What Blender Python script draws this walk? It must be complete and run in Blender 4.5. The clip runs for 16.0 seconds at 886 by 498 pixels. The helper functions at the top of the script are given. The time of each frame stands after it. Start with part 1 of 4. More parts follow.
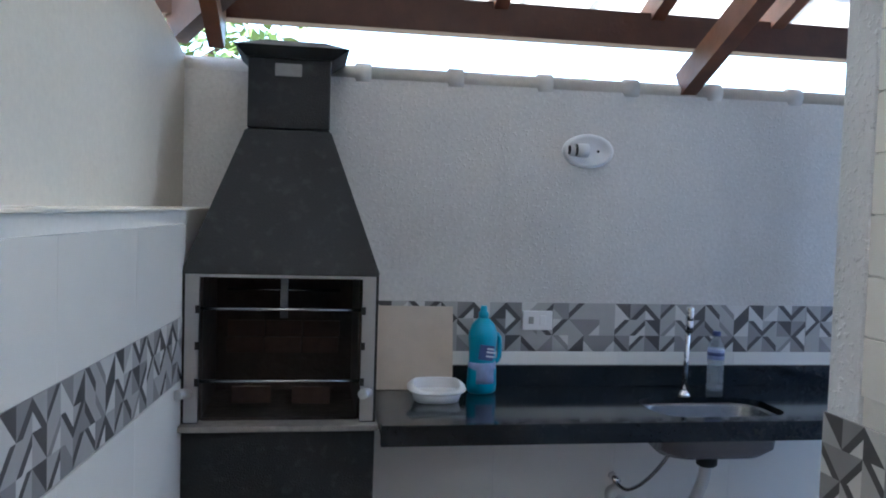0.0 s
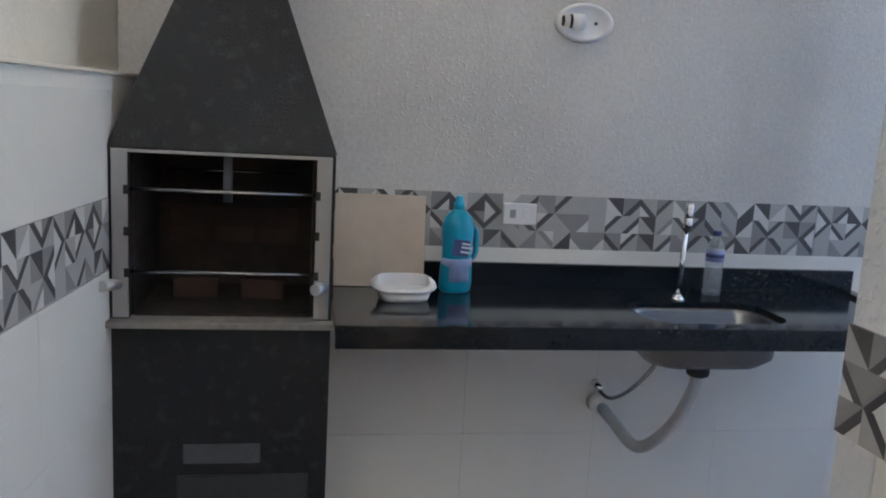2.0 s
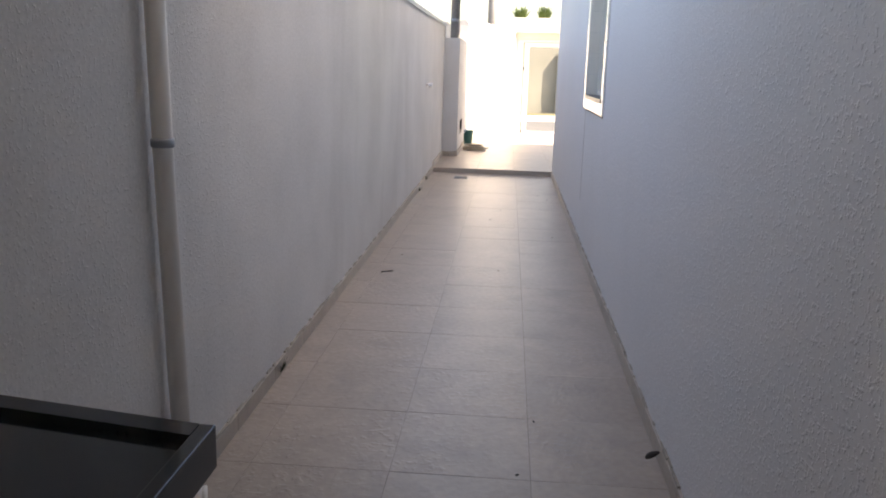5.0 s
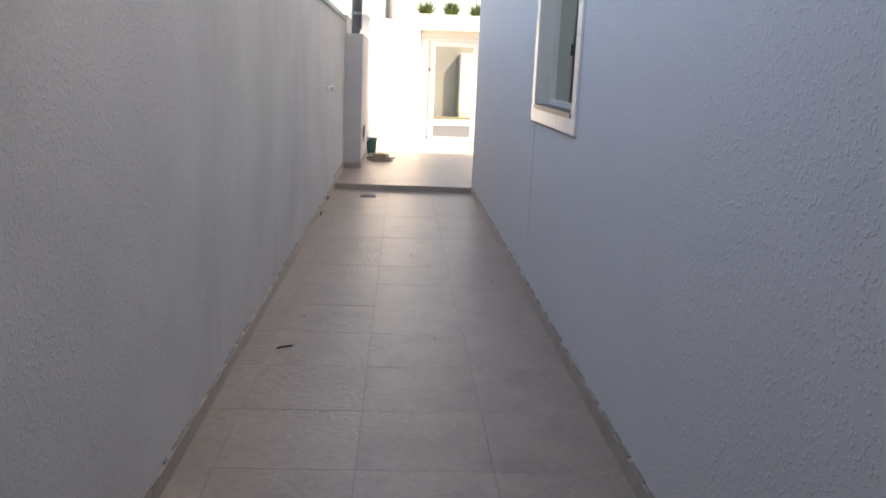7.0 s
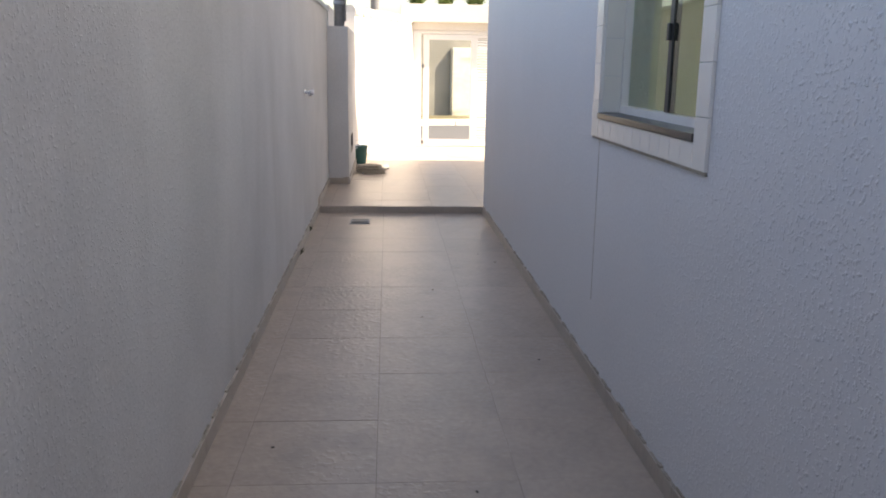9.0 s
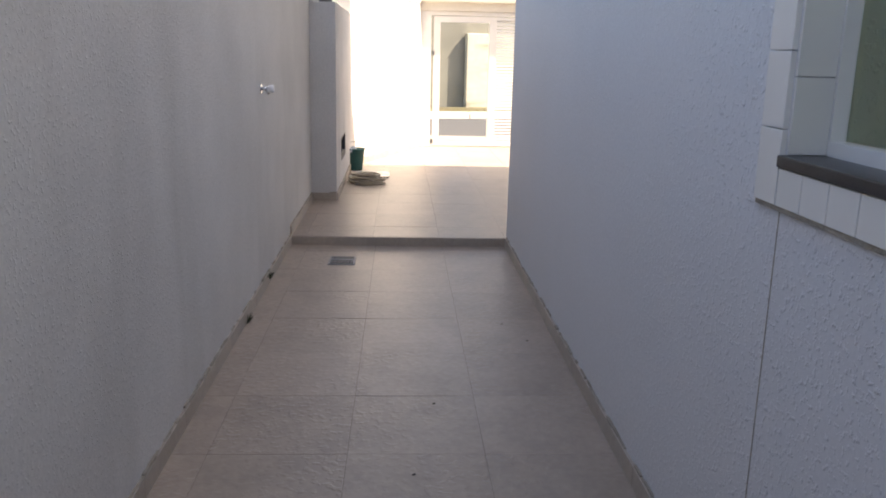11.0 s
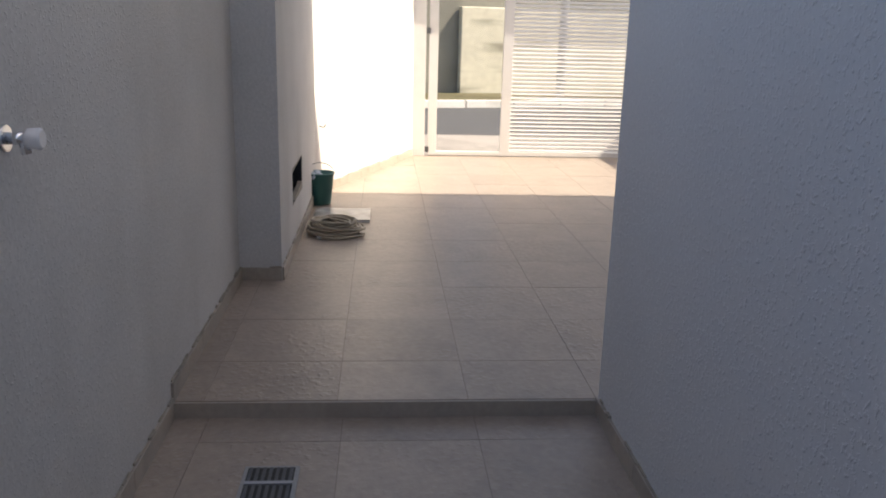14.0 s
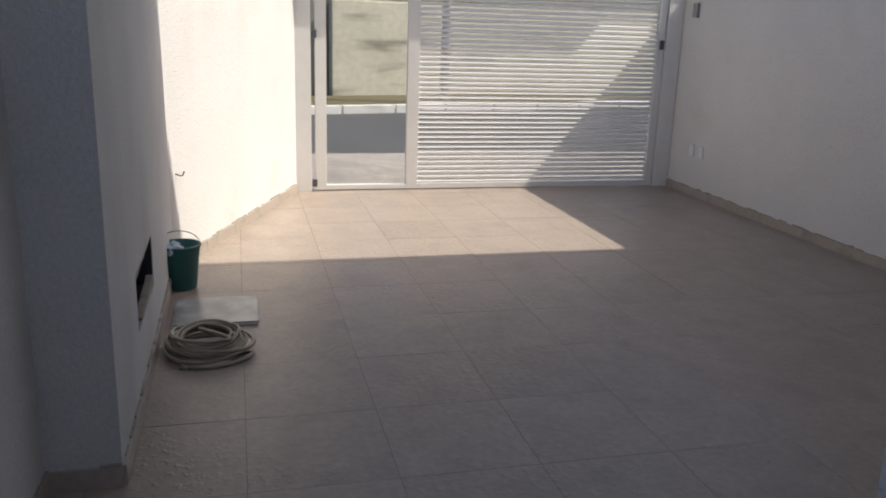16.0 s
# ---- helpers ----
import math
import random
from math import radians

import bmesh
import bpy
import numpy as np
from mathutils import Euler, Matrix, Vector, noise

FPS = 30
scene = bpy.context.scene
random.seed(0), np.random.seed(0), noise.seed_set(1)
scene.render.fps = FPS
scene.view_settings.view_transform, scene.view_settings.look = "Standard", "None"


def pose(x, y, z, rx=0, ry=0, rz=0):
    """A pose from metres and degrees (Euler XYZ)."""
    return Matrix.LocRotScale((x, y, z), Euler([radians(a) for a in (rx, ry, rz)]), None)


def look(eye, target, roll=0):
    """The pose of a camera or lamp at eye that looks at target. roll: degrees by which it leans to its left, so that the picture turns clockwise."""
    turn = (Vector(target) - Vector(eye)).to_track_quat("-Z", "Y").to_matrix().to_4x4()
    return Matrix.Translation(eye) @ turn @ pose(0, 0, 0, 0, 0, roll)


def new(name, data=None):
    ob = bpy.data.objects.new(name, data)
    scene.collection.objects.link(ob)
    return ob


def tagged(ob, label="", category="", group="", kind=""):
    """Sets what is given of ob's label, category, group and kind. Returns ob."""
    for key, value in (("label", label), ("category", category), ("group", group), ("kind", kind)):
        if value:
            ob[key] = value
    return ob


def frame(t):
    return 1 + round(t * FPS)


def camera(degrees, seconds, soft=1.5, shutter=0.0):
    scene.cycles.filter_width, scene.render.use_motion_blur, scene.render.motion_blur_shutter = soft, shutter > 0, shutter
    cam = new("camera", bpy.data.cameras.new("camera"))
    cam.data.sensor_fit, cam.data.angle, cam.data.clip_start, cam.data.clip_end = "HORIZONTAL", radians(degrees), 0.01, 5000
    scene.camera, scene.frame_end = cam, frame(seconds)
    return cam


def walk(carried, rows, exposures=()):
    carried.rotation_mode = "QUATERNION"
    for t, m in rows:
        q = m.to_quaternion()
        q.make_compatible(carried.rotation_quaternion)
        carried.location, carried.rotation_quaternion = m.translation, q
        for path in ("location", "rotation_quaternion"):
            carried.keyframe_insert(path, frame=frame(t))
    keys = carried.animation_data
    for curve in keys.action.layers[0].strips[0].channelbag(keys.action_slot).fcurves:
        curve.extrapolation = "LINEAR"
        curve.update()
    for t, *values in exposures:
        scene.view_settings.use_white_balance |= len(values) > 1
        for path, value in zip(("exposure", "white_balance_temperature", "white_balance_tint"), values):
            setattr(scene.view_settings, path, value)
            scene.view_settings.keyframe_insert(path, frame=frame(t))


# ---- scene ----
cam = camera(56.6, 16.0, soft=1.9)
PATH = [
    (0, (0.541, 0.520, 1.452), (0.868, 2.491, 1.356), 1.80),
    (0.5, (0.514, 0.402, 1.437), (0.926, 2.359, 1.423), 1.30),
    (1, (0.530, 0.410, 1.435), (0.947, 2.365, 1.372), 1.10),
    (1.5, (0.589, 0.564, 1.403), (0.957, 2.522, 1.225), 1.60),
    (2, (0.670, 0.790, 1.390), (1.007, 2.731, 1.053), 3.2),
    (2.5, (0.663, 1.159, 1.389), (1.368, 2.970, 0.919), 2.17),
    (3, (0.785, 1.550, 1.345), (1.953, 3.102, 0.872), 2.15),
    (3.5, (0.934, 1.843, 1.351), (2.532, 2.945, 0.868), 3.66),
    (4, (1.038, 2.067, 1.348), (2.870, 2.713, 0.871), 1.25),
    (4.5, (1.255, 2.232, 1.324), (3.162, 2.647, 0.886), 0.58),
    (5, (1.477, 2.398, 1.315), (3.425, 2.541, 0.883), 1.73),
    (7.5, (3.311, 2.670, 1.313), (5.261, 2.519, 0.894), 1.40),
    (8, (3.717, 2.724, 1.318), (5.664, 2.530, 0.905), 0.00),
    (8.5, (4.065, 2.721, 1.320), (6.015, 2.566, 0.902), 0.60),
    (11, (6.276, 2.568, 1.323), (8.220, 2.463, 0.861), 1.30),
    (11.5, (6.777, 2.563, 1.318), (8.722, 2.494, 0.858), 1.50),
    (12, (7.240, 2.565, 1.334), (9.179, 2.447, 0.857), 0.10),
    (12.5, (7.750, 2.541, 1.340), (9.686, 2.438, 0.849), 0.80),
    (13, (8.254, 2.566, 1.337), (10.188, 2.439, 0.845), 0.70),
    (13.5, (8.766, 2.559, 1.340), (10.698, 2.453, 0.835), 1.50),
    (14, (9.237, 2.603, 1.341), (11.164, 2.455, 0.826), 1.50),
    (14.5, (9.682, 2.632, 1.367), (11.604, 2.468, 0.840), 1.80),
    (15, (10.200, 2.685, 1.400), (12.115, 2.455, 0.873), 2.20),
    (15.5, (10.635, 2.735, 1.392), (12.537, 2.392, 0.877), 1.20),
    (16, (11.015, 2.750, 1.437), (12.885, 2.276, 0.910), 1.90),
]
walk(cam, [(t, look(eye, target, roll)) for t, eye, target, roll in PATH],
     [(0.0, 3.3, 5400, 4), (0.5, 3.3, 5200, 5), (1.5, 3.38, 5250, 5), (2.1, 3.5, 6200, 6), (2.5, 4.3, 6600, 6), (3.1, 3.48, 7300, 7), (3.6, 2.75, 7600, 9), (4.2, 2.36, 8000, 12), (5.0, 2.15, 8000, 14),
      (8.0, 1.68, 7800, 13), (11.0, 1.48, 7700, 14), (12.5, 1.2, 7500, 13), (13.5, 0.92, 7350, 12), (14.5, 0.58, 7000, 12), (15.0, 0.43, 6850, 11), (16.0, 0.0, 6500, 10)])

# ---- light ----
TO_SUN = Vector((-0.22, -1.0, 1.2)).normalized()
world = bpy.data.worlds.new("sky")
scene.world = world
world.use_nodes = True
wn = world.node_tree
sky = wn.nodes.new("ShaderNodeTexSky")
sky.sky_type = "NISHITA"
sky.sun_disc = False
sky.sun_elevation = math.asin(TO_SUN.z)
sky.sun_rotation = math.atan2(TO_SUN.x, TO_SUN.y)
sky.air_density, sky.dust_density = 1.0, 3.2
wn.nodes["Background"].inputs["Strength"].default_value = 0.15
wn.links.new(sky.outputs["Color"], wn.nodes["Background"].inputs["Color"])
sun_data = bpy.data.lights.new("sun", "SUN")
sun_data.energy, sun_data.angle, sun_data.color = 5.0, radians(0.6), (1.0, 0.93, 0.82)
sun = new("sun", sun_data)
sun.matrix_world = look(TO_SUN * 50, (0, 0, 0))


# ---- materials ----
def mat(name, base, rough=0.6, metal=0.0, vary=0.12, fine=60.0, coarse=2.5, bump=0.0, bump_scale=120.0,
        stain=None, stain_amount=0.0, stain_scale=1.5, random=0.0, coat=0.0, transmission=0.0, ior=1.45, stretch=(1, 1, 1), island=False, flecks=0.0, patch=0.0):
    m = bpy.data.materials.new(name)
    m.use_nodes = True
    nt = m.node_tree
    n, l = nt.nodes, nt.links
    b = n["Principled BSDF"]
    b.inputs["Roughness"].default_value = rough
    b.inputs["Metallic"].default_value = metal
    b.inputs["Coat Weight"].default_value = coat
    b.inputs["Transmission Weight"].default_value = transmission
    b.inputs["IOR"].default_value = ior
    tc = n.new("ShaderNodeTexCoord")
    mp = n.new("ShaderNodeMapping")
    mp.inputs["Scale"].default_value = stretch
    where = tc.outputs["Object"]
    if random or island:
        src = n.new("ShaderNodeNewGeometry").outputs["Random Per Island"] if island else n.new("ShaderNodeObjectInfo").outputs["Random"]
        sh = n.new("ShaderNodeVectorMath")
        sh.operation = "MULTIPLY_ADD"
        mul = n.new("ShaderNodeVectorMath")
        mul.operation = "SCALE"
        mul.inputs[0].default_value = (37.0, 53.0, 71.0)
        l.new(src, mul.inputs["Scale"])
        sh.inputs[1].default_value = (1, 1, 1)
        l.new(where, sh.inputs[0])
        l.new(mul.outputs[0], sh.inputs[2])
        where = sh.outputs[0]

    l.new(where, mp.inputs["Vector"])

    def noise_node(scale, detail, source=None):
        t = n.new("ShaderNodeTexNoise")
        t.inputs["Scale"].default_value = scale
        t.inputs["Detail"].default_value = detail
        l.new(source or where, t.inputs["Vector"])
        return t.outputs["Fac"]

    f1, f2 = noise_node(fine, 4), noise_node(coarse, 5)
    add = n.new("ShaderNodeMath")
    add.operation = "ADD"
    l.new(f1, add.inputs[0])
    l.new(f2, add.inputs[1])
    value = add.outputs[0]
    if random:
        ra = n.new("ShaderNodeMath")
        ra.operation = "MULTIPLY_ADD"
        ra.inputs[1].default_value = random
        l.new(src, ra.inputs[0])
        l.new(value, ra.inputs[2])
        value = ra.outputs[0]
    rng = n.new("ShaderNodeMapRange")
    rng.inputs["From Min"].default_value = 0.6
    rng.inputs["From Max"].default_value = 1.4 + random
    rng.inputs["To Min"].default_value = 1 - vary
    rng.inputs["To Max"].default_value = 1 + vary
    l.new(value, rng.inputs["Value"])
    col = n.new("ShaderNodeVectorMath")
    col.operation = "SCALE"
    col.inputs[0].default_value = base
    l.new(rng.outputs["Result"], col.inputs["Scale"])
    out = col.outputs[0]
    if stain:
        ramp = n.new("ShaderNodeMapRange")
        ramp.inputs["From Min"].default_value = 0.55
        ramp.inputs["From Max"].default_value = 0.8
        ramp.inputs["To Max"].default_value = stain_amount
        l.new(noise_node(stain_scale, 8, mp.outputs["Vector"]), ramp.inputs["Value"])
        mix = n.new("ShaderNodeMix")
        mix.data_type = "RGBA"
        l.new(ramp.outputs["Result"], mix.inputs["Factor"])
        l.new(out, mix.inputs["A"])
        mix.inputs["B"].default_value = (*stain, 1)
        out = mix.outputs["Result"]
    l.new(out, b.inputs["Base Color"])
    if bump:
        bp = n.new("ShaderNodeBump")
        bp.inputs["Strength"].default_value = 1.0
        bp.inputs["Distance"].default_value = bump
        height = noise_node(bump_scale, 3)
        if flecks:
            # scattered raised flecks over a faint grain
            peak = n.new("ShaderNodeMapRange")
            peak.inputs["From Min"].default_value = flecks
            peak.inputs["From Max"].default_value = flecks + 0.16
            l.new(noise_node(bump_scale * 0.6, 2), peak.inputs["Value"])
            both = n.new("ShaderNodeMath")
            both.operation = "MULTIPLY_ADD"
            both.inputs[1].default_value = 0.22
            l.new(height, both.inputs[0])
            l.new(peak.outputs["Result"], both.inputs[2])
            height = both.outputs[0]
            if patch:
                # the relief comes and goes in patches
                gate_ = n.new("ShaderNodeMapRange")
                gate_.inputs["From Min"].default_value = 0.46
                gate_.inputs["From Max"].default_value = 0.66
                gate_.inputs["To Min"].default_value = 0.3
                l.new(noise_node(patch, 3), gate_.inputs["Value"])
                held = n.new("ShaderNodeMath")
                held.operation = "MULTIPLY"
                l.new(height, held.inputs[0])
                l.new(gate_.outputs["Result"], held.inputs[1])
                height = held.outputs[0]
        l.new(height, bp.inputs["Height"])
        l.new(bp.outputs["Normal"], b.inputs["Normal"])
    return m


M = {}
M["stucco"] = mat("textured wall paint", (0.62, 0.605, 0.59), 0.8, vary=0.14, fine=75, coarse=1.9, flecks=0.56, bump=0.0012, bump_scale=150, stain=(0.38, 0.365, 0.335), stain_amount=0.42, stain_scale=2.3, stretch=(1, 1, 0.16))
M["stucco_clean"] = mat("clean white textured wall paint", (0.70, 0.68, 0.66), 0.75, vary=0.08, fine=60, coarse=1.3, flecks=0.57, bump=0.0022, bump_scale=130, stain=(0.52, 0.49, 0.44), stain_amount=0.4, stain_scale=1.8)
M["stucco_house"] = mat("pale blue grey textured wall paint", (0.68, 0.687, 0.708), 0.78, vary=0.07, fine=70, coarse=1.0, flecks=0.55, bump=0.0023, bump_scale=150, stain=(0.5, 0.5, 0.51), stain_amount=0.3, stain_scale=1.0)
M["plaster"] = mat("cream wall plaster", (0.74, 0.70, 0.62), 0.8, vary=0.06, bump=0.0011, bump_scale=90, stain=(0.5, 0.46, 0.4), stain_amount=0.3)
M["white_tile"] = mat("white glazed tile", (0.80, 0.78, 0.74), 0.18, vary=0.03, fine=8, coarse=2, random=0.3)
M["grout"] = mat("pale grout", (0.76, 0.74, 0.70), 0.8, vary=0.06)
M["floor_tile"] = mat("beige slate-look floor tile", (0.36, 0.296, 0.245), 0.36, vary=0.2, fine=34, coarse=5, flecks=0.50, patch=1.6, bump=0.0016, bump_scale=58, random=0.25, stain=(0.235, 0.20, 0.172), stain_amount=0.5, stain_scale=4.5)
M["floor_grout"] = mat("beige floor grout", (0.15, 0.123, 0.102), 0.95, vary=0.25, fine=20, coarse=3, stain=(0.05, 0.043, 0.037), stain_amount=1.0, stain_scale=2.6)
M["skirting"] = mat("beige skirting tile", (0.41, 0.355, 0.30), 0.4, vary=0.18, fine=40, coarse=4, bump=0.002, bump_scale=30, random=0.3, stain=(0.20, 0.175, 0.15), stain_amount=0.6, stain_scale=5)
M["mortar"] = mat("rough dirty mortar", (0.33, 0.30, 0.255), 0.95, vary=0.3, fine=40, coarse=8, bump=0.006, bump_scale=60)
M["granite"] = mat("polished black granite", (0.010, 0.013, 0.017), 0.1, vary=0.22, fine=420, coarse=90)
M["bbq_black"] = mat("black speckled painted masonry", (0.008, 0.0095, 0.012), 0.55, vary=0.5, fine=160, coarse=6, bump=0.002, bump_scale=200, stain=(0.07, 0.072, 0.078), stain_amount=0.55, stain_scale=26)
M["soot"] = mat("sooty firebrick", (0.035, 0.026, 0.022), 0.9, vary=0.5, fine=30, coarse=6, bump=0.004, bump_scale=40)
M["brick_warm"] = mat("smoked red firebrick", (0.055, 0.032, 0.025), 0.9, vary=0.45, fine=30, coarse=7, stain=(0.03, 0.022, 0.02), stain_amount=0.9, stain_scale=9, random=0.3)
M["aluminium"] = mat("brushed aluminium", (0.45, 0.46, 0.48), 0.38, 0.85, vary=0.05, fine=300)
M["steel"] = mat("satin stainless steel", (0.40, 0.40, 0.41), 0.27, 1.0, vary=0.04, fine=200)
M["chrome"] = mat("chrome", (0.75, 0.76, 0.78), 0.1, 1.0, vary=0.02)
M["ash"] = mat("grey cement ledge", (0.33, 0.33, 0.33), 0.7, vary=0.15, fine=50)
M["ledge"] = mat("smoke-browned cement ledge", (0.21, 0.195, 0.18), 0.75, vary=0.25, fine=50, coarse=8, stain=(0.07, 0.06, 0.055), stain_amount=0.7, stain_scale=9)
M["wood"] = mat("red-brown varnished timber", (0.17, 0.062, 0.03), 0.5, vary=0.3, fine=14, coarse=3, stretch=(1, 1, 1), bump=0.001, bump_scale=60)
# a darker brown than the other roof timber
M["wood_dark"] = mat("darker brown timber beam", (0.07, 0.03, 0.018), 0.55, vary=0.3, fine=14, coarse=3, bump=0.001, bump_scale=60)
M["roof_tile"] = mat("pale grey concrete roof tile", (0.60, 0.58, 0.55), 0.7, vary=0.15, fine=40, coarse=4, random=0.4)
M["pvc"] = mat("white pvc", (0.74, 0.72, 0.69), 0.35, vary=0.04, fine=20, stain=(0.5, 0.47, 0.43), stain_amount=0.3, stain_scale=4)
M["grey_pvc"] = mat("grey corrugated plastic hose", (0.55, 0.55, 0.56), 0.45, vary=0.05)
M["black_rubber"] = mat("black rubber", (0.02, 0.02, 0.02), 0.6, vary=0.2)
M["blue"] = mat("turquoise plastic bottle", (0.01, 0.30, 0.46), 0.28, vary=0.06, fine=15, coat=0.3)
M["blue_cap"] = mat("light blue plastic cap", (0.02, 0.36, 0.55), 0.35, vary=0.05)
M["label_navy"] = mat("navy printed label", (0.05, 0.07, 0.20), 0.4, vary=0.2, fine=30)
M["label_lilac"] = mat("lilac printed label", (0.28, 0.33, 0.55), 0.4, vary=0.3, fine=40)
M["white_ink"] = mat("white print", (0.75, 0.75, 0.78), 0.5, vary=0.03)
M["white_plastic"] = mat("white plastic", (0.78, 0.78, 0.80), 0.35, vary=0.03, fine=10)
M["clear_plastic"] = mat("clear water bottle plastic", (0.86, 0.91, 0.95), 0.14, vary=0.02, transmission=0.78, ior=1.25)
M["grey_band"] = [mat(f"band tile {n}", c, 0.25, vary=0.06, fine=20) for n, c in
                  (("white", (0.64, 0.63, 0.615)), ("light grey", (0.43, 0.42, 0.415)), ("mid grey", (0.28, 0.275, 0.275)), ("charcoal", (0.10, 0.096, 0.097)))]
M["white_metal"] = mat("white-painted aluminium", (0.78, 0.77, 0.75), 0.35, vary=0.04, fine=12, stain=(0.55, 0.52, 0.48), stain_amount=0.25, stain_scale=5)
M["flashing"] = mat("grey zinc flashing", (0.34, 0.36, 0.39), 0.5, 0.5, vary=0.2, fine=10)
M["glass"] = mat("clear glass", (0.97, 0.98, 0.98), 0.0, vary=0.0, transmission=1.0, ior=1.45)
M["glass_green"] = mat("green tinted window glass", (0.55, 0.72, 0.66), 0.02, vary=0.0, transmission=1.0, ior=1.5)
M["dark_alu"] = mat("dark anodised aluminium", (0.06, 0.065, 0.07), 0.4, 0.6, vary=0.1)
M["bucket"] = mat("dark green plastic", (0.035, 0.15, 0.145), 0.4, vary=0.1, fine=12)
M["cloth"] = mat("pale blue rag", (0.5, 0.58, 0.68), 0.9, vary=0.15, fine=40)
M["hose"] = mat("dusty translucent garden hose", (0.36, 0.31, 0.235), 0.4, vary=0.25, fine=25, coarse=4, stain=(0.22, 0.17, 0.09), stain_amount=0.6, stain_scale=7)
M["box_sheet"] = mat("beige glazed spare tile", (0.60, 0.52, 0.44), 0.15, vary=0.08, fine=12, coarse=6)
M["spare"] = mat("pale glazed spare tile with dried grey slurry", (0.44, 0.43, 0.41), 0.25, vary=0.55, fine=9, coarse=5, stain=(0.16, 0.157, 0.155), stain_amount=1.0, stain_scale=2.6)
M["beige_tile"] = mat("beige glazed wall tile", (0.42, 0.35, 0.27), 0.3, vary=0.08, fine=12, coarse=3)
# near-black so that the recess's shade sits in the lining colour
M["cavity"] = mat("recess lining with painted shade", (0.05, 0.055, 0.065), 0.9, vary=0.4, fine=30)
M["asphalt"] = mat("worn grey asphalt", (0.075, 0.076, 0.08), 0.9, vary=0.2, fine=60, coarse=0.6)
M["concrete"] = mat("dusty concrete pavement", (0.30, 0.275, 0.25), 0.9, vary=0.3, fine=8, coarse=1.2, bump=0.01, bump_scale=14, stain=(0.14, 0.13, 0.12), stain_amount=0.6, stain_scale=2)
M["kerb"] = mat("whitewashed kerb stone", (0.72, 0.70, 0.66), 0.8, vary=0.12, fine=15, stain=(0.25, 0.24, 0.2), stain_amount=0.8, stain_scale=2.2, random=0.3)
M["verge"] = mat("dry earth and grass", (0.12, 0.105, 0.055), 0.95, vary=0.4, fine=12, coarse=1.5, stain=(0.07, 0.085, 0.03), stain_amount=0.8, stain_scale=1.6)
M["earth"] = mat("earth", (0.16, 0.13, 0.09), 0.95, vary=0.3, fine=4, coarse=0.3)
# the stain noise paints both real stains and the shadows of cables
M["far_wall"] = mat("cream wall paint with stains and painted shadows", (0.58, 0.55, 0.45), 0.85, vary=0.16, fine=9, coarse=1.4, stain=(0.13, 0.12, 0.08), stain_amount=0.95, stain_scale=1.5, stretch=(1, 0.45, 2.4))
M["far_dark"] = mat("darker grey-green surface", (0.22, 0.215, 0.185), 0.85, vary=0.25, fine=6, coarse=0.7, stain=(0.08, 0.08, 0.06), stain_amount=0.7, stain_scale=1.2)
M["leaf"] = mat("green leaf", (0.075, 0.12, 0.03), 0.6, vary=0.35, fine=6, coarse=1, island=True)
M["weed"] = mat("half-dry dark weed", (0.045, 0.05, 0.025), 0.8, vary=0.35, fine=6, coarse=1, island=True)
M["twig"] = mat("brown bark", (0.06, 0.042, 0.028), 0.9, vary=0.4, fine=30)
M["iron"] = mat("dark grey painted steel", (0.10, 0.105, 0.115), 0.5, 0.3, vary=0.2)
M["galvanised"] = mat("dull galvanised steel", (0.27, 0.275, 0.285), 0.5, 0.4, vary=0.2, fine=25)
M["interior"] = mat("pale green interior paint", (0.62, 0.66, 0.50), 0.8, vary=0.04)
M["gecko"] = mat("grey dry leaf litter", (0.06, 0.055, 0.05), 0.9, vary=0.3)
M["sill"] = mat("dark granite sill", (0.035, 0.034, 0.036), 0.3, vary=0.5, fine=220, coarse=20)


# ---- builders ----
def box(bm, x0, x1, y0, y1, z0, z1, bevel=0.0, mi=0):
    made = bmesh.ops.create_cube(bm, size=1.0)
    vs = made["verts"]
    for v in vs:
        v.co = Vector((x0 + (v.co.x + 0.5) * (x1 - x0), y0 + (v.co.y + 0.5) * (y1 - y0), z0 + (v.co.z + 0.5) * (z1 - z0)))
    fs = {f for v in vs for f in v.link_faces}
    for f in fs:
        f.material_index = mi
    if bevel:
        bmesh.ops.bevel(bm, geom=list({e for v in vs for e in v.link_edges}), offset=bevel, segments=2, affect="EDGES", profile=0.6)
    return bm


def boxes(*rows, bevel=0.0):
    bm = bmesh.new()
    for r in rows:
        box(bm, *r, bevel=bevel)
    return bm


def prism(bm, ring, a, b):
    """A solid between two rings of points of the same length."""
    va = [bm.verts.new(p) for p in a]
    vb = [bm.verts.new(p) for p in b]
    k = len(va)
    bm.faces.new(va[::-1])
    bm.faces.new(vb)
    for i in range(k):
        bm.faces.new((va[i], va[(i + 1) % k], vb[(i + 1) % k], vb[i]))
    bmesh.ops.recalc_face_normals(bm, faces=bm.faces[:])
    return bm


def beam(bm, p, q, w, h, up=(0, 0, 1)):
    p, q = Vector(p), Vector(q)
    d = (q - p).normalized()
    s = d.cross(Vector(up)).normalized()
    u = s.cross(d).normalized()
    c = [(-w / 2, -h / 2), (w / 2, -h / 2), (w / 2, h / 2), (-w / 2, h / 2)]
    return prism(bm, None, [p + s * a + u * b for a, b in c], [q + s * a + u * b for a, b in c])


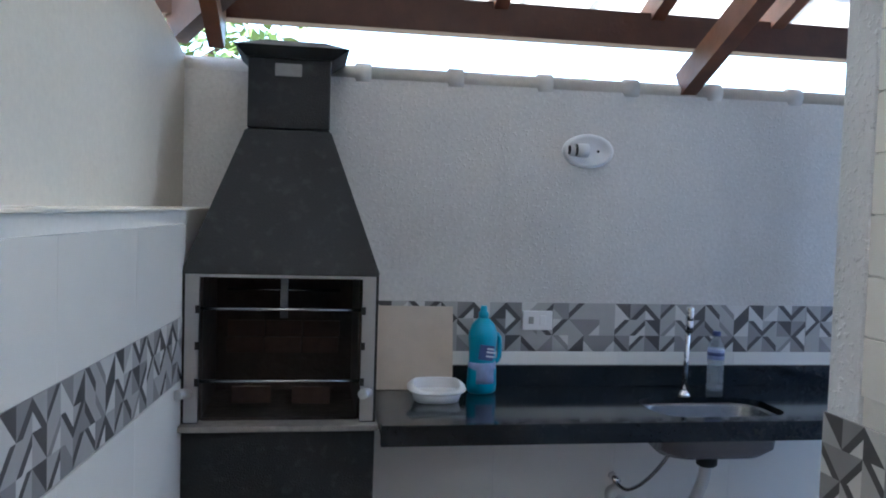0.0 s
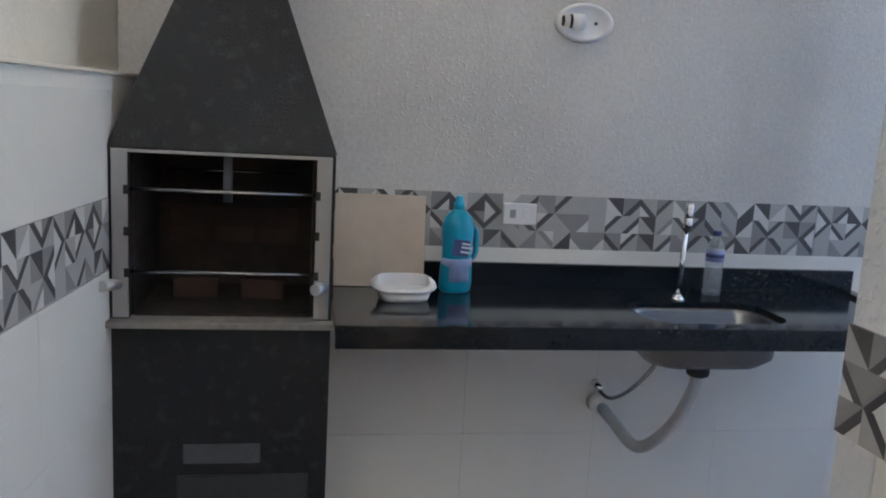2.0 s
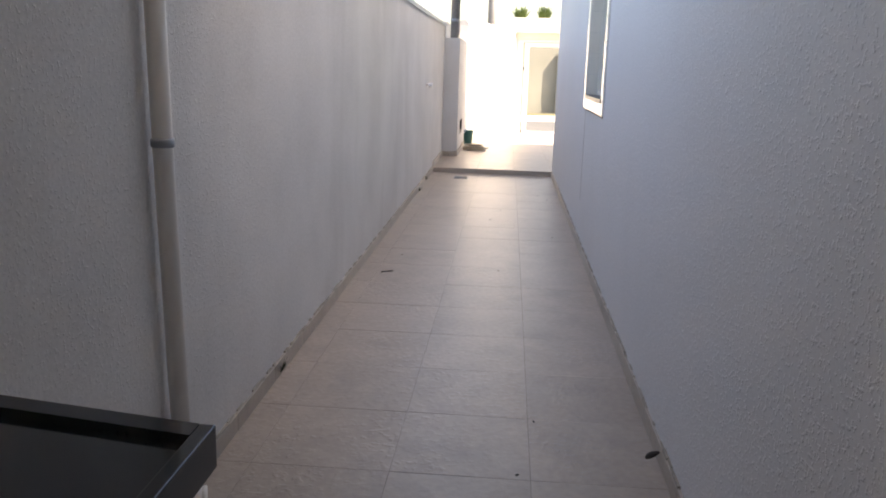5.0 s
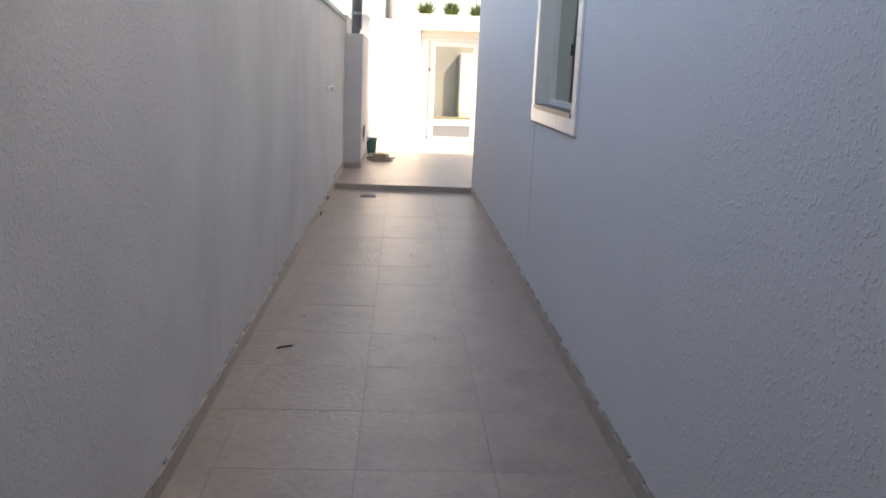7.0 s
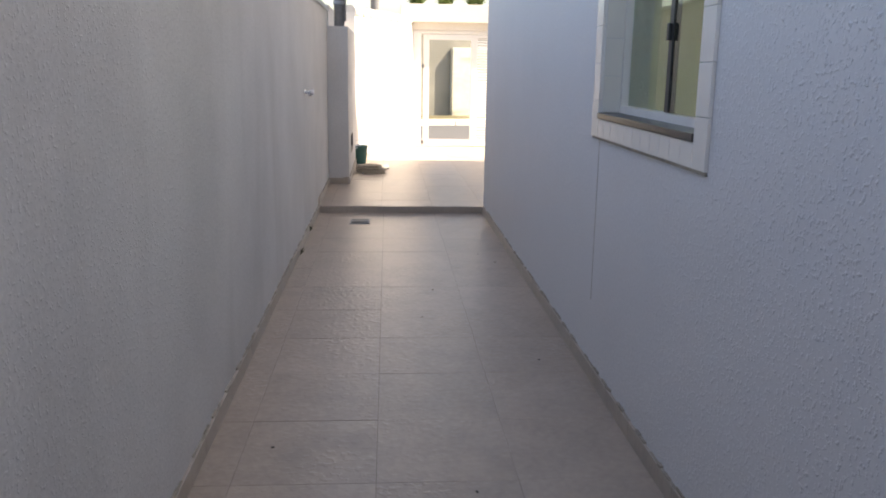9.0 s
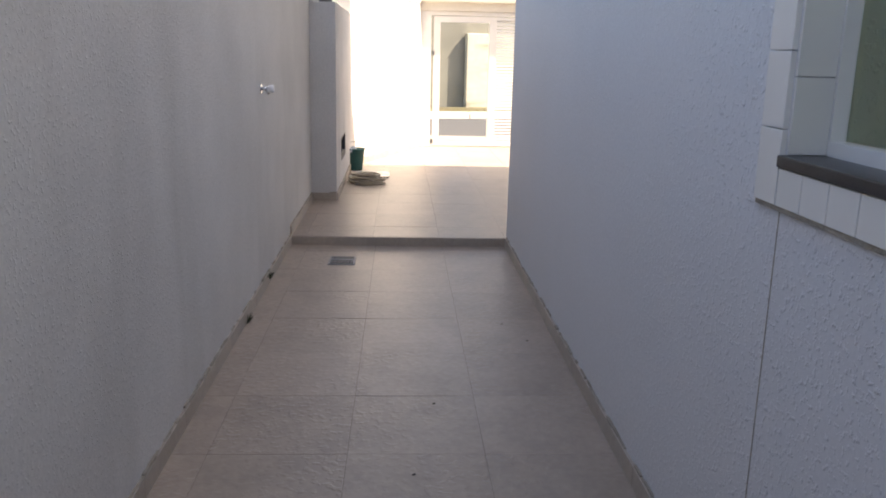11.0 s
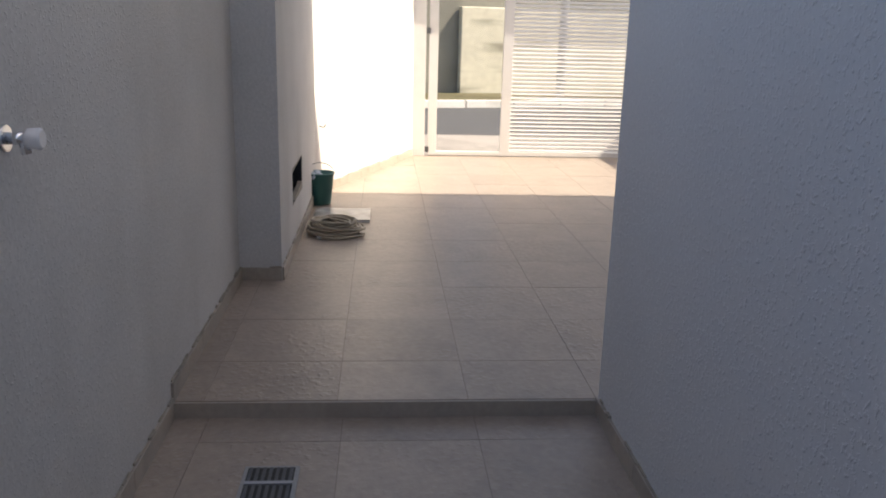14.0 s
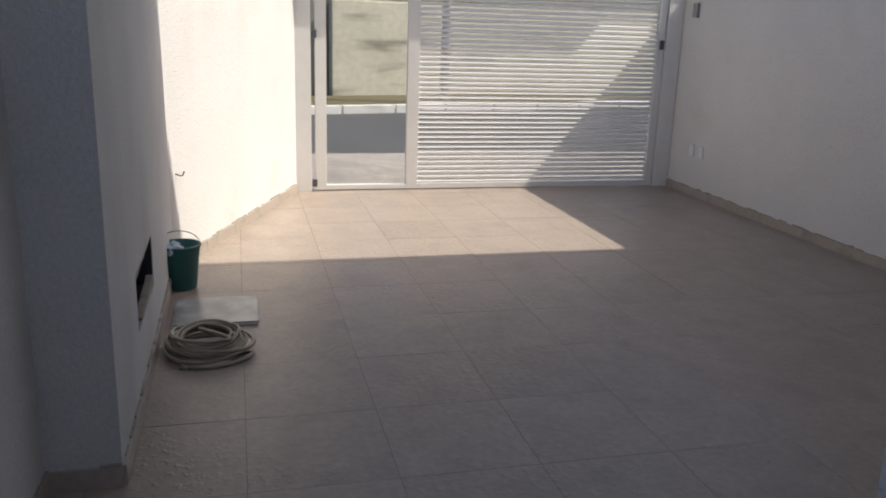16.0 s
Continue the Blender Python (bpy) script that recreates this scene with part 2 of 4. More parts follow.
def tube(bm, points, r, sides=10, cap=True):
    """A round bar through the points; r is one radius or one for each point."""
    pts = [Vector(p) for p in points]
    rs = r if isinstance(r, (list, tuple)) else [r] * len(pts)
    rings = []
    for i, p in enumerate(pts):
        d = (pts[min(i + 1, len(pts) - 1)] - pts[max(i - 1, 0)]).normalized()
        ref = Vector((0, 0, 1)) if abs(d.z) < 0.9 else Vector((0, 1, 0))
        s = d.cross(ref).normalized()
        u = d.cross(s).normalized()
        rings.append([bm.verts.new(p + (s * math.cos(t) + u * math.sin(t)) * rs[i]) for t in (2 * math.pi * k / sides for k in range(sides))])
    for a, b in zip(rings, rings[1:]):
        for k in range(sides):
            f = bm.faces.new((a[k], a[(k + 1) % sides], b[(k + 1) % sides], b[k]))
            f.smooth = True
    if cap:
        bm.faces.new(rings[0])
        bm.faces.new(rings[-1])
    bmesh.ops.recalc_face_normals(bm, faces=bm.faces[:])
    return bm


def curve_points(points, steps=8):
    """A smooth line through the points."""
    p = [Vector(v) for v in points]
    p = [2 * p[0] - p[1]] + p + [2 * p[-1] - p[-2]]
    out = []
    for i in range(1, len(p) - 2):
        for k in range(steps):
            t = k / steps
            a, b, c, d = p[i - 1], p[i], p[i + 1], p[i + 2]
            out.append(0.5 * (2 * b + (c - a) * t + (2 * a - 5 * b + 4 * c - d) * t * t + (3 * b - a - 3 * c + d) * t ** 3))
    out.append(p[-2])
    return out


def lathe(bm, profile, sides=24, sx=1.0, sy=1.0):
    rings = []
    for r, z in profile:
        rings.append([bm.verts.new((r * sx * math.cos(2 * math.pi * k / sides), r * sy * math.sin(2 * math.pi * k / sides), z)) for k in range(sides)])
    for a, b in zip(rings, rings[1:]):
        for k in range(sides):
            bm.faces.new((a[k], a[(k + 1) % sides], b[(k + 1) % sides], b[k])).smooth = True
    bm.faces.new(rings[0][::-1])
    bm.faces.new(rings[-1])
    bmesh.ops.recalc_face_normals(bm, faces=bm.faces[:])
    return bm


def mesh_of(name, bm, material):
    me = bpy.data.meshes.new(name)
    bm.to_mesh(me)
    bm.free()
    for one in material if isinstance(material, list) else [material]:
        me.materials.append(one)
    return me


def part(name, bm, material, parent=None, label="", at=None):
    ob = new(name, bm if isinstance(bm, bpy.types.Mesh) else mesh_of(name, bm, material))
    if at is not None:
        ob.matrix_basis = at
    ob.parent = parent
    return tagged(ob, label) if label else ob


def structure(name, bm, material, label, category):
    return tagged(part(name, bm, material), label, category, kind="structure")


def thing(name, label, category, group="", at=None):
    ob = new(name)
    if at is not None:
        ob.matrix_basis = at
    return tagged(ob, label, category, group)


def text_mesh(body, size, depth=0.0006):
    cu = bpy.data.curves.new("lettering", "FONT")
    cu.body, cu.size, cu.extrude, cu.align_x, cu.align_y = body, size, depth, "CENTER", "CENTER"
    ob = bpy.data.objects.new("lettering", cu)
    scene.collection.objects.link(ob)
    bpy.context.view_layer.update()
    me = bpy.data.meshes.new_from_object(ob)
    bpy.data.objects.remove(ob)
    return me


# ---- plan ----
NORTH = 3.335          # face of the boundary wall
SOUTH = 1.815          # face of the house wall
STEP_X, STEP_Z = 11.94, 0.06
WALL_TOP = 1.90
HOUSE_TOP = 3.75
GATE_X = 17.84
SKEW = Matrix.Translation((0.2, 2.85, 0)) @ pose(0, 0, 0, 0, 0, -5.3) @ Matrix.Translation((-0.2, -2.85, 0))   # the side wall runs askew
WEST, WEST_UP, LEDGE = 0.2, 0.09, 1.43
GARAGE_SOUTH = -1.085

# ---- ground and floors ----
structure("ground", boxes((-400, 400, -400, 400, -1.0, -0.2)), M["earth"], "bare earth ground around the house", "ground")
floor_low = structure("floor_corridor", boxes((-1.0, STEP_X, -1.6, 3.5, -0.2, -0.0024)), M["floor_grout"], "grouted bed of the beige tiled side passage", "floor")
floor_high = structure("floor_garage", boxes((STEP_X, 17.95, -1.3, 3.5, -0.2, STEP_Z - 0.0024)), M["floor_grout"], "grouted bed of the beige tiled garage floor", "floor")
structure("step_riser", boxes((STEP_X - 0.012, STEP_X, SOUTH, NORTH, -0.01, STEP_Z - 0.002), bevel=0.002), M["skirting"], "low beige tiled step up to the garage", "step")

# ---- walls ----
structure("wall_north", boxes((-0.5, 13.385, NORTH, NORTH + 0.15, -0.2, WALL_TOP)), M["stucco"], "white rough-textured boundary wall with rain streaks", "wall")
structure("wall_west", boxes((-0.3, WEST - 0.006, -1.6, NORTH, -0.2, LEDGE - 0.004)), M["grout"], "lower white tiled side wall of the barbecue area", "wall").matrix_basis = SKEW
gable = [(NORTH, LEDGE), (NORTH, 1.93), (2.95, 2.02), (2.7, 2.42), (2.2, 2.68), (0.85, 3.26), (-1.6, 2.26), (-1.6, LEDGE)]
structure("wall_west_upper", prism(bmesh.new(), None, [(-0.3, y, z) for y, z in gable], [(WEST_UP, y, z) for y, z in gable]), M["plaster"], "cream plaster upper side wall set back over a ledge", "wall").matrix_basis = SKEW
structure("wall_west_ledge", boxes((WEST_UP, WEST + 0.004, -1.6, NORTH, LEDGE - 0.004, LEDGE + 0.004), bevel=0.002), M["plaster"], "narrow worn plaster ledge along the side wall", "ledge").matrix_basis = SKEW
# out of view; height and beige colour chosen to dim the patio
structure("wall_patio_south", boxes((-0.9, 3.5, -1.75, -1.6, -0.2, 2.4)), M["beige_tile"], "unseen beige wall added to cut light on the covered patio", "wall")

WX0, WX1, WZ0, WZ1 = 6.758, 7.85, 1.145, 2.25
EX = 1.462
structure("wall_house", boxes((EX, WX0, SOUTH - 0.2, SOUTH, -0.2, HOUSE_TOP), (WX1, STEP_X, SOUTH - 0.2, SOUTH, -0.2, HOUSE_TOP),
                              (WX0, WX1, SOUTH - 0.2, SOUTH, -0.2, WZ0 - 0.03), (WX0, WX1, SOUTH - 0.2, SOUTH, WZ1, HOUSE_TOP)),
          M["stucco_house"], "pale blue-grey rough-textured house wall", "wall")
# never in view; beige only to lessen light bounced into the patio
structure("wall_house_west", boxes((3.5, 3.65, -1.75, SOUTH - 0.2, -0.2, HOUSE_TOP)), M["beige_tile"], "unseen end wall of the house, beige to cut bounced light", "wall")
structure("wall_house_front", boxes((STEP_X - 0.15, STEP_X, -1.2, SOUTH - 0.2, -0.2, HOUSE_TOP)), M["stucco_house"], "plain house front beside the garage", "wall")
# the gap from x 6.6 to 9.3 is added to let sun into the room
structure("wall_house_back", boxes((3.65, 6.6, -1.75, -1.6, -0.2, HOUSE_TOP), (9.3, STEP_X - 0.15, -1.75, -1.6, -0.2, HOUSE_TOP), (6.6, 9.3, -1.75, -1.6, -0.2, 1.0), (6.6, 9.3, -1.75, -1.6, 2.4, HOUSE_TOP)), M["interior"], "pale green room wall with an opening added to light the room", "wall")
structure("wall_room", boxes((5.9, 5.96, -1.6, SOUTH - 0.2, 0.0, 2.8), (9.5, 9.56, -1.6, SOUTH - 0.2, 0.0, 2.8)), M["interior"], "pale green side walls of the room behind the window", "wall")
structure("ceiling_room", boxes((3.65, STEP_X - 0.15, -1.6, SOUTH - 0.2, 2.8, 2.9)), M["plaster"], "plain white room ceiling", "ceiling")
# out of view; height and overhang set to keep sun off the passage
structure("roof_house", boxes((3.8, STEP_X, -1.8, 1.95, HOUSE_TOP, HOUSE_TOP + 0.12)), M["plaster"], "unseen flat house roof slab, eaves sized to shade the passage", "roof")
# unseen slab, its edges placed to throw the garage floor's shadow
structure("ceiling_garage", boxes((STEP_X, 15.13, -3.0, 2.75, 3.4, 3.52)), M["plaster"], "unseen slab roof added to shade the back of the garage", "ceiling")
# the 3.4 m stretch is raised out of view to block sun from the garage
structure("wall_garage_south", boxes((STEP_X, 15.07, GARAGE_SOUTH - 0.15, GARAGE_SOUTH, -0.2, 3.4), (15.07, 18.0, GARAGE_SOUTH - 0.15, GARAGE_SOUTH, -0.2, 1.74)), M["stucco_clean"], "white rough-textured garage side wall", "wall")

# meter box pier with a broken-out niche
PX0, PX1, PY, PZ = 13.385, 15.6, 3.12, 1.72
NX0, NX1, NZ0, NZ1 = 13.97, 14.55, 0.325, 0.545
structure("wall_pier", boxes((PX0, NX0, PY, NORTH + 0.15, -0.2, PZ), (NX1, PX1, PY, NORTH + 0.15, -0.2, PZ),
                             (NX0, NX1, PY, NORTH + 0.15, -0.2, NZ0), (NX0, NX1, PY, NORTH + 0.15, NZ1, PZ)),
          M["stucco"], "white textured meter pier thickening the boundary wall", "wall")
structure("wall_pier_top", boxes((PX0 + 0.2, PX1, NORTH, NORTH + 0.15, PZ, 1.95)), M["stucco"], "white textured boundary wall behind the meter pier", "wall")
bm = boxes((NX0, NX1, PY + 0.22, PY + 0.24, NZ0, NZ1))
for r_ in ((NX0, NX0 + 0.006, PY + 0.004, PY + 0.22, NZ0, NZ1), (NX1 - 0.006, NX1, PY + 0.004, PY + 0.22, NZ0, NZ1), (NX0 + 0.006, NX1 - 0.006, PY + 0.004, PY + 0.22, NZ1 - 0.006, NZ1), (NX0 + 0.006, NX1 - 0.006, PY + 0.004, PY + 0.22, NZ0, NZ0 + 0.006)):
    box(bm, *r_)
niche = structure("wall_niche", bm, M["cavity"], "dark recess broken into the white pier", "niche")
# ragged edges of the recess
rnd = random.Random(4)


def ragged(bm, z_edge, z_to, base, swing):
    """A thin plate along the recess with a broken inner edge."""
    xs = [NX0 + (NX1 - NX0) * k / 16 for k in range(17)]
    far = [z_to + base(k / 16) + rnd.uniform(-swing, swing) for k in range(17)]
    y0, y1 = PY + 0.003, PY + 0.03
    for k in range(16):
        ring_a = [(xs[k], y0, z_edge), (xs[k + 1], y0, z_edge), (xs[k + 1], y0, far[k + 1]), (xs[k], y0, far[k])]
        prism(bm, None, ring_a, [(x, y1, z) for x, _, z in ring_a])


bm = bmesh.new()
ragged(bm, NZ0 - 0.004, NZ0 + 0.012, lambda u: 0.030 * max(0.0, min(1.0, (u - 0.3) * 2.0)), 0.008)
ragged(bm, NZ1 + 0.004, NZ1 - 0.010, lambda u: -0.02 * (1 - u), 0.004)
structure("trim_niche", bm, M["mortar"], "ragged plaster edge of the recess", "plaster")

# oblique garage wall
AX0, AY0, AX1, AY1 = 15.6, 3.13, GATE_X - 0.05, 2.30
ang = math.atan2(AY1 - AY0, AX1 - AX0)
alen = math.hypot(AX1 - AX0, AY1 - AY0)
oblique = pose(AX0, AY0, 0, 0, 0, math.degrees(ang))
ob = structure("wall_oblique", boxes((0, alen + 0.25, 0, 0.15, -0.2, 2.0)), M["stucco_clean"], "sunlit white garage wall running askew to the gate", "wall")
ob.matrix_basis = oblique
cap = thing("wall_coping", "row of rounded clay coping tiles on the garage wall", "coping")
cap.matrix_basis = oblique
bm = bmesh.new()
tube(bm, [(0, 0, 0), (0.26, 0, 0)], [0.095, 0.085], 12)
cap_mesh = mesh_of("coping_tile", bm, M["roof_tile"])
for k in range(9):
    part("coping_tile", cap_mesh, None, cap, at=pose(0.01 + k * 0.26, 0.075, 2.0, 0, 0, 0))

# flashing along the passage wall, and the post on the pier
structure("trim_flashing", boxes((3.7, 13.55, NORTH - 0.012, NORTH + 0.16, WALL_TOP, WALL_TOP + 0.012), (3.7, 13.55, NORTH - 0.014, NORTH - 0.011, WALL_TOP - 0.03, WALL_TOP + 0.012)), M["flashing"], "thin grey metal flashing on the boundary wall", "flashing")
bm = tube(bmesh.new(), [(13.62, 3.22, PZ), (13.62, 3.22, 4.6)], 0.055, 12)
pole = tagged(part("service_pole", bm, M["galvanised"]), "grey steel service pole standing on the pier", "pole")
bm = tube(bmesh.new(), [(13.62, 3.16, 1.78), (13.62, 3.16, 4.5)], 0.016, 8)
part("conduit", bm, M["flashing"], pole, "thin grey conduit")
for z in (1.95, 2.35, 2.9):
    part("clamp", lathe(bmesh.new(), [(0.060, 0), (0.062, 0.01), (0.062, 0.03), (0.060, 0.04)], 12), M["flashing"], pole, at=pose(13.62, 3.22, z))
mast = thing("utility_pole", "slim grey utility pole with a bracket across the street", "pole", at=pose(28.4, 3.06, -0.2))
part("shaft", tube(bmesh.new(), [(0, 0, 0), (0, 0, 8.5)], [0.14, 0.10], 10), M["galvanised"], mast)
for z in (3.9, 5.6):
    part("bracket", tube(bmesh.new(), [(0, 0.1, z), (0, 0.42, z + 0.03)], 0.03, 8), M["galvanised"], mast)
    part("insulator", lathe(bmesh.new(), [(0.05, 0), (0.06, 0.03), (0.035, 0.06), (0.06, 0.09), (0.03, 0.13)], 10), M["white_plastic"], mast, at=pose(0, 0.4, z + 0.04))

# ---- skirting ----
def skirting(name, runs, label):
    """Tile strips with a ragged line of mortar along their top."""
    base = tagged(new(name), label, "skirting", kind="structure")
    r = random.Random(len(name))
    for x0, y0, x1, y1, z in runs:
        n = max(1, round(math.hypot(x1 - x0, y1 - y0) / 0.487))
        d = Vector((x1 - x0, y1 - y0, 0))
        step = d.length / n
        turn = math.degrees(math.atan2(d.y, d.x))
        me = mesh_of("skirting_tile", boxes((0.001, step - 0.001, 0, 0.011, 0, 0.068), bevel=0.0015), M["skirting"])
        bmj = bmesh.new()
        for k in range(n):
            part("skirting_tile", me, None, base, at=pose(x0 + d.x * k / n, y0 + d.y * k / n, z, 0, 0, turn))
        k = 0.0
        while k < d.length - 0.06:
            w = r.uniform(0.02, 0.09)
            if r.random() < 0.7:
                box(bmj, k, min(k + w, d.length), -0.002, r.uniform(0.004, 0.011), 0.064, 0.068 + r.uniform(0.002, 0.010), bevel=0.002)
            k += w
        if len(bmj.verts):
            part("mortar_line", bmj, M["mortar"], base, at=pose(x0, y0, z, 0, 0, turn))
    return base


skirting("baseboard_north", [(13.385, NORTH - 0.001, STEP_X, NORTH - 0.001, STEP_Z), (STEP_X, NORTH - 0.001, 2.74, NORTH - 0.001, 0)], "beige tile skirting with crumbling mortar along the boundary wall")
skirting("baseboard_south", [(EX, SOUTH + 0.001, STEP_X, SOUTH + 0.001, 0)], "beige tile skirting with crumbling mortar along the house wall")
skirting("baseboard_pier", [(PX1, PY - 0.001, PX0, PY - 0.001, STEP_Z), (PX0 - 0.001, PY, PX0 - 0.001, NORTH, STEP_Z)], "beige tile skirting round the meter pier")
skirting("baseboard_garage", [(STEP_X, GARAGE_SOUTH + 0.001, 17.8, GARAGE_SOUTH + 0.001, STEP_Z)], "beige tile skirting with damp marks in the garage")
skirting("baseboard_oblique", [(AX1, AY1 - 0.001, AX0, AY0 - 0.001, STEP_Z)], "beige tile skirting below the sunlit wall")

# ---- house window ----
F0, F1 = SOUTH - 0.122, SOUTH - 0.077
win = structure("window_1", boxes((WX0, WX1, F0, F1, WZ0, WZ0 + 0.028), (WX0, WX1, F0, F1, WZ1 - 0.028, WZ1),
                                  (WX0, WX0 + 0.014, F0, F1, WZ0 + 0.028, WZ1 - 0.028), (WX1 - 0.014, WX1, F0, F1, WZ0 + 0.028, WZ1 - 0.028)),
                M["white_metal"], "white aluminium sliding window with green-tinted glass in a tiled surround", "window")
mid = (WX0 + WX1) / 2
for a, b, y in ((WX0 + 0.012, mid + 0.03, SOUTH - 0.094), (mid - 0.03, WX1 - 0.012, SOUTH - 0.110)):
    p = part("pane", boxes((a, b, y - 0.002, y + 0.002, WZ0 + 0.03, WZ1 - 0.03)), M["glass_green"], win)
    p.visible_shadow = False
part("meeting_stile", boxes((mid - 0.02, mid + 0.02, SOUTH - 0.117, SOUTH - 0.087, WZ0 + 0.03, WZ1 - 0.03), bevel=0.003), M["dark_alu"], win, "dark window stile")
part("lock", boxes((mid - 0.012, mid + 0.012, SOUTH - 0.088, SOUTH - 0.074, 1.42, 1.48), bevel=0.004), M["dark_alu"], win)
part("sill", boxes((WX0 - 0.003, WX1 + 0.003, SOUTH - 0.17, SOUTH + 0.017, WZ0 - 0.024, WZ0), bevel=0.003), M["sill"], win, "dark granite sill")
st = mesh_of("surround_tile", boxes((0, 0.098, 0, 0.012, 0, 0.148), bevel=0.002), M["white_tile"])
rt = mesh_of("reveal_tile", boxes((0, 0.008, 0, 0.076, 0, 0.148), bevel=0.001), M["white_tile"])
for k in range(8):
    z = 1.045 + 0.15 * k
    for x in (WX0 - 0.1, WX1 + 0.002):
        part("surround_tile", st, None, win, at=pose(x, SOUTH, z))
    if k < 7:
        for x in (WX0, WX1 - 0.008):
            part("reveal_tile", rt, None, win, at=pose(x, SOUTH - 0.076, WZ0 + 0.001 + 0.15 * k))
bt = mesh_of("surround_tile", boxes((0, 0.097, 0, 0.012, 0, 0.074), bevel=0.002), M["white_tile"])
for k in range(11):
    part("surround_tile", bt, None, win, at=pose(WX0 + 0.001 + 0.0992 * k, SOUTH, 1.045))
structure("wall_drip_line", boxes((WX1 - 0.003, WX1 - 0.0005, SOUTH, SOUTH + 0.0014, 0.34, 1.043)), M["mortar"], "thin dark dirt line running down from the window sill", "stain")
structure("wall_mortar_line", boxes((WX0 - 0.1, WX1 + 0.1, SOUTH, SOUTH + 0.008, 1.034, 1.045), bevel=0.002), M["mortar"], "rough mortar line below the window tiles", "mortar")
# a picture-rail sized plain worktop seen through the glass
room_top = structure("room_counter", boxes((6.2, 9.2, -1.55, -0.95, 0.0, 0.9), bevel=0.01), M["wood"], "brown cupboard unit in the room behind the glass", "cupboard")

# ---- tiled stub at the house corner ----
structure("wall_stub_facing", boxes((EX - 0.004, EX, SOUTH - 0.2, SOUTH, 0, 2.6)), M["grout"], "grouted tile bed on the wall end", "wall")

# ---- patterned tiles ----
def band_tile(name, cols, seed, cell=0.0577):
    """A glazed tile of three rows of squares, each split into grey triangles and stripes."""
    r = random.Random(seed)
    bm = bmesh.new()
    box(bm, 0, cols * cell, 0, 0.006, 0, 3 * cell, mi=1)

    def face(pts, mi):
        f = bm.faces.new([bm.verts.new((x, -0.0004, z)) for x, z in pts])
        f.material_index = mi
    lerp = lambda p, s, t: (p[0] + (s[0] - p[0]) * t, p[1] + (s[1] - p[1]) * t)
    for j in range(3):
        turn = r.randrange(2)
        for i in range(cols):
            a, b = i * cell, j * cell
            q = [(a, b), (a + cell, b), (a + cell, b + cell), (a, b + cell)]
            # neighbours lean against each other, so that they join into gables and chevrons
            k = (i + turn) % 2 + 2 * r.randrange(2)
            q = q[k:] + q[:k]
            low, high = r.choice(((0, 1), (1, 2), (0, 2), (1, 1), (2, 1), (0, 1)))
            kind = r.random()
            if kind < 0.08:
                face(q, high)
            elif kind < 0.36:
                face((q[0], q[1], q[2]), low)
                face((q[0], q[2], q[3]), 3 if r.random() < 0.55 else high)
            else:
                # a dark stripe runs along the fold
                w = r.uniform(0.3, 0.42)
                e1, e2 = lerp(q[0], q[1], w), lerp(q[2], q[1], w)
                face((q[0], e1, e2, q[2]), 3 if r.random() < 0.85 else 2)
                face((e1, q[1], e2), low)
                face((q[0], q[2], q[3]), high)
    bmesh.ops.recalc_face_normals(bm, faces=[f for f in bm.faces if len(f.verts) == 4 and abs(f.calc_center_median().y) > 0.0005])
    for f in bm.faces:
        if abs(f.calc_center_median().y + 0.0004) < 1e-5 and f.normal.y > 0:
            f.normal_flip()
    return mesh_of(name, bm, M["grey_band"])


BANDS = [band_tile("band_tile", 6, s) for s in (3, 8, 15, 21)]
BZ = 0.995

# north counter wall: white tile panel with the band
panel = structure("wall_panel", boxes((0.2, 2.74, NORTH - 0.004, NORTH, 0, 1.166)), M["grout"], "white glazed tile panel behind the black counter", "tiling")
wt = {}


def white_tiles(parent, x0, x1, z0, z1, place, w=0.45, h=0.33):
    """Glazed tiles laid in a grid; place(x, z) gives each one's pose."""
    nx, nz = max(1, math.ceil((x1 - x0) / w - 0.02)), max(1, math.ceil((z1 - z0) / h - 0.02))
    for i in range(nx):
        for j in range(nz):
            a, b = min(w, x1 - x0 - i * w), min(h, z1 - z0 - j * h)
            key = (round(a, 3), round(b, 3))
            if key not in wt:
                wt[key] = mesh_of("wall_tile", boxes((0.0004, a - 0.0004, 0, 0.007, 0.0004, b - 0.0004), bevel=0.0005), M["white_tile"])
            part("wall_tile", wt[key], None, parent, at=place(x0 + i * w, z0 + j * h))


white_tiles(panel, 0.76, 2.74, 0.035, 0.995, lambda x, z: pose(x, NORTH - 0.011, z))
for k in range(6):
    if k < 5:
        part("band_tile", BANDS[k % 4], None, panel, at=pose(0.66 + 0.3462 * k, NORTH - 0.011, BZ))
    else:
        part("band_tile", BANDS[1], None, panel, at=pose(2.394, NORTH - 0.0105, BZ))
# side wall
side = structure("wall_side_tiling", boxes((WEST - 0.006, WEST - 0.004, -1.6, 2.9, 0, LEDGE - 0.006)), M["grout"], "white glazed tiles with a patterned band on the side wall", "tiling")
side.matrix_basis = SKEW
white_tiles(side, -1.6, 2.9, 0.0, BZ, lambda y, z: pose(WEST + 0.003, y, z, 0, 0, 90))
white_tiles(side, -1.6, 2.9, BZ + 0.1735, LEDGE - 0.006, lambda y, z: pose(WEST + 0.003, y, z, 0, 0, 90))
for k in range(13):
    part("band_tile", BANDS[(k * 3 + 1) % 4], None, side, at=pose(WEST + 0.004, 2.88 - 0.3462 * (k + 1), BZ, 0, 0, 90))
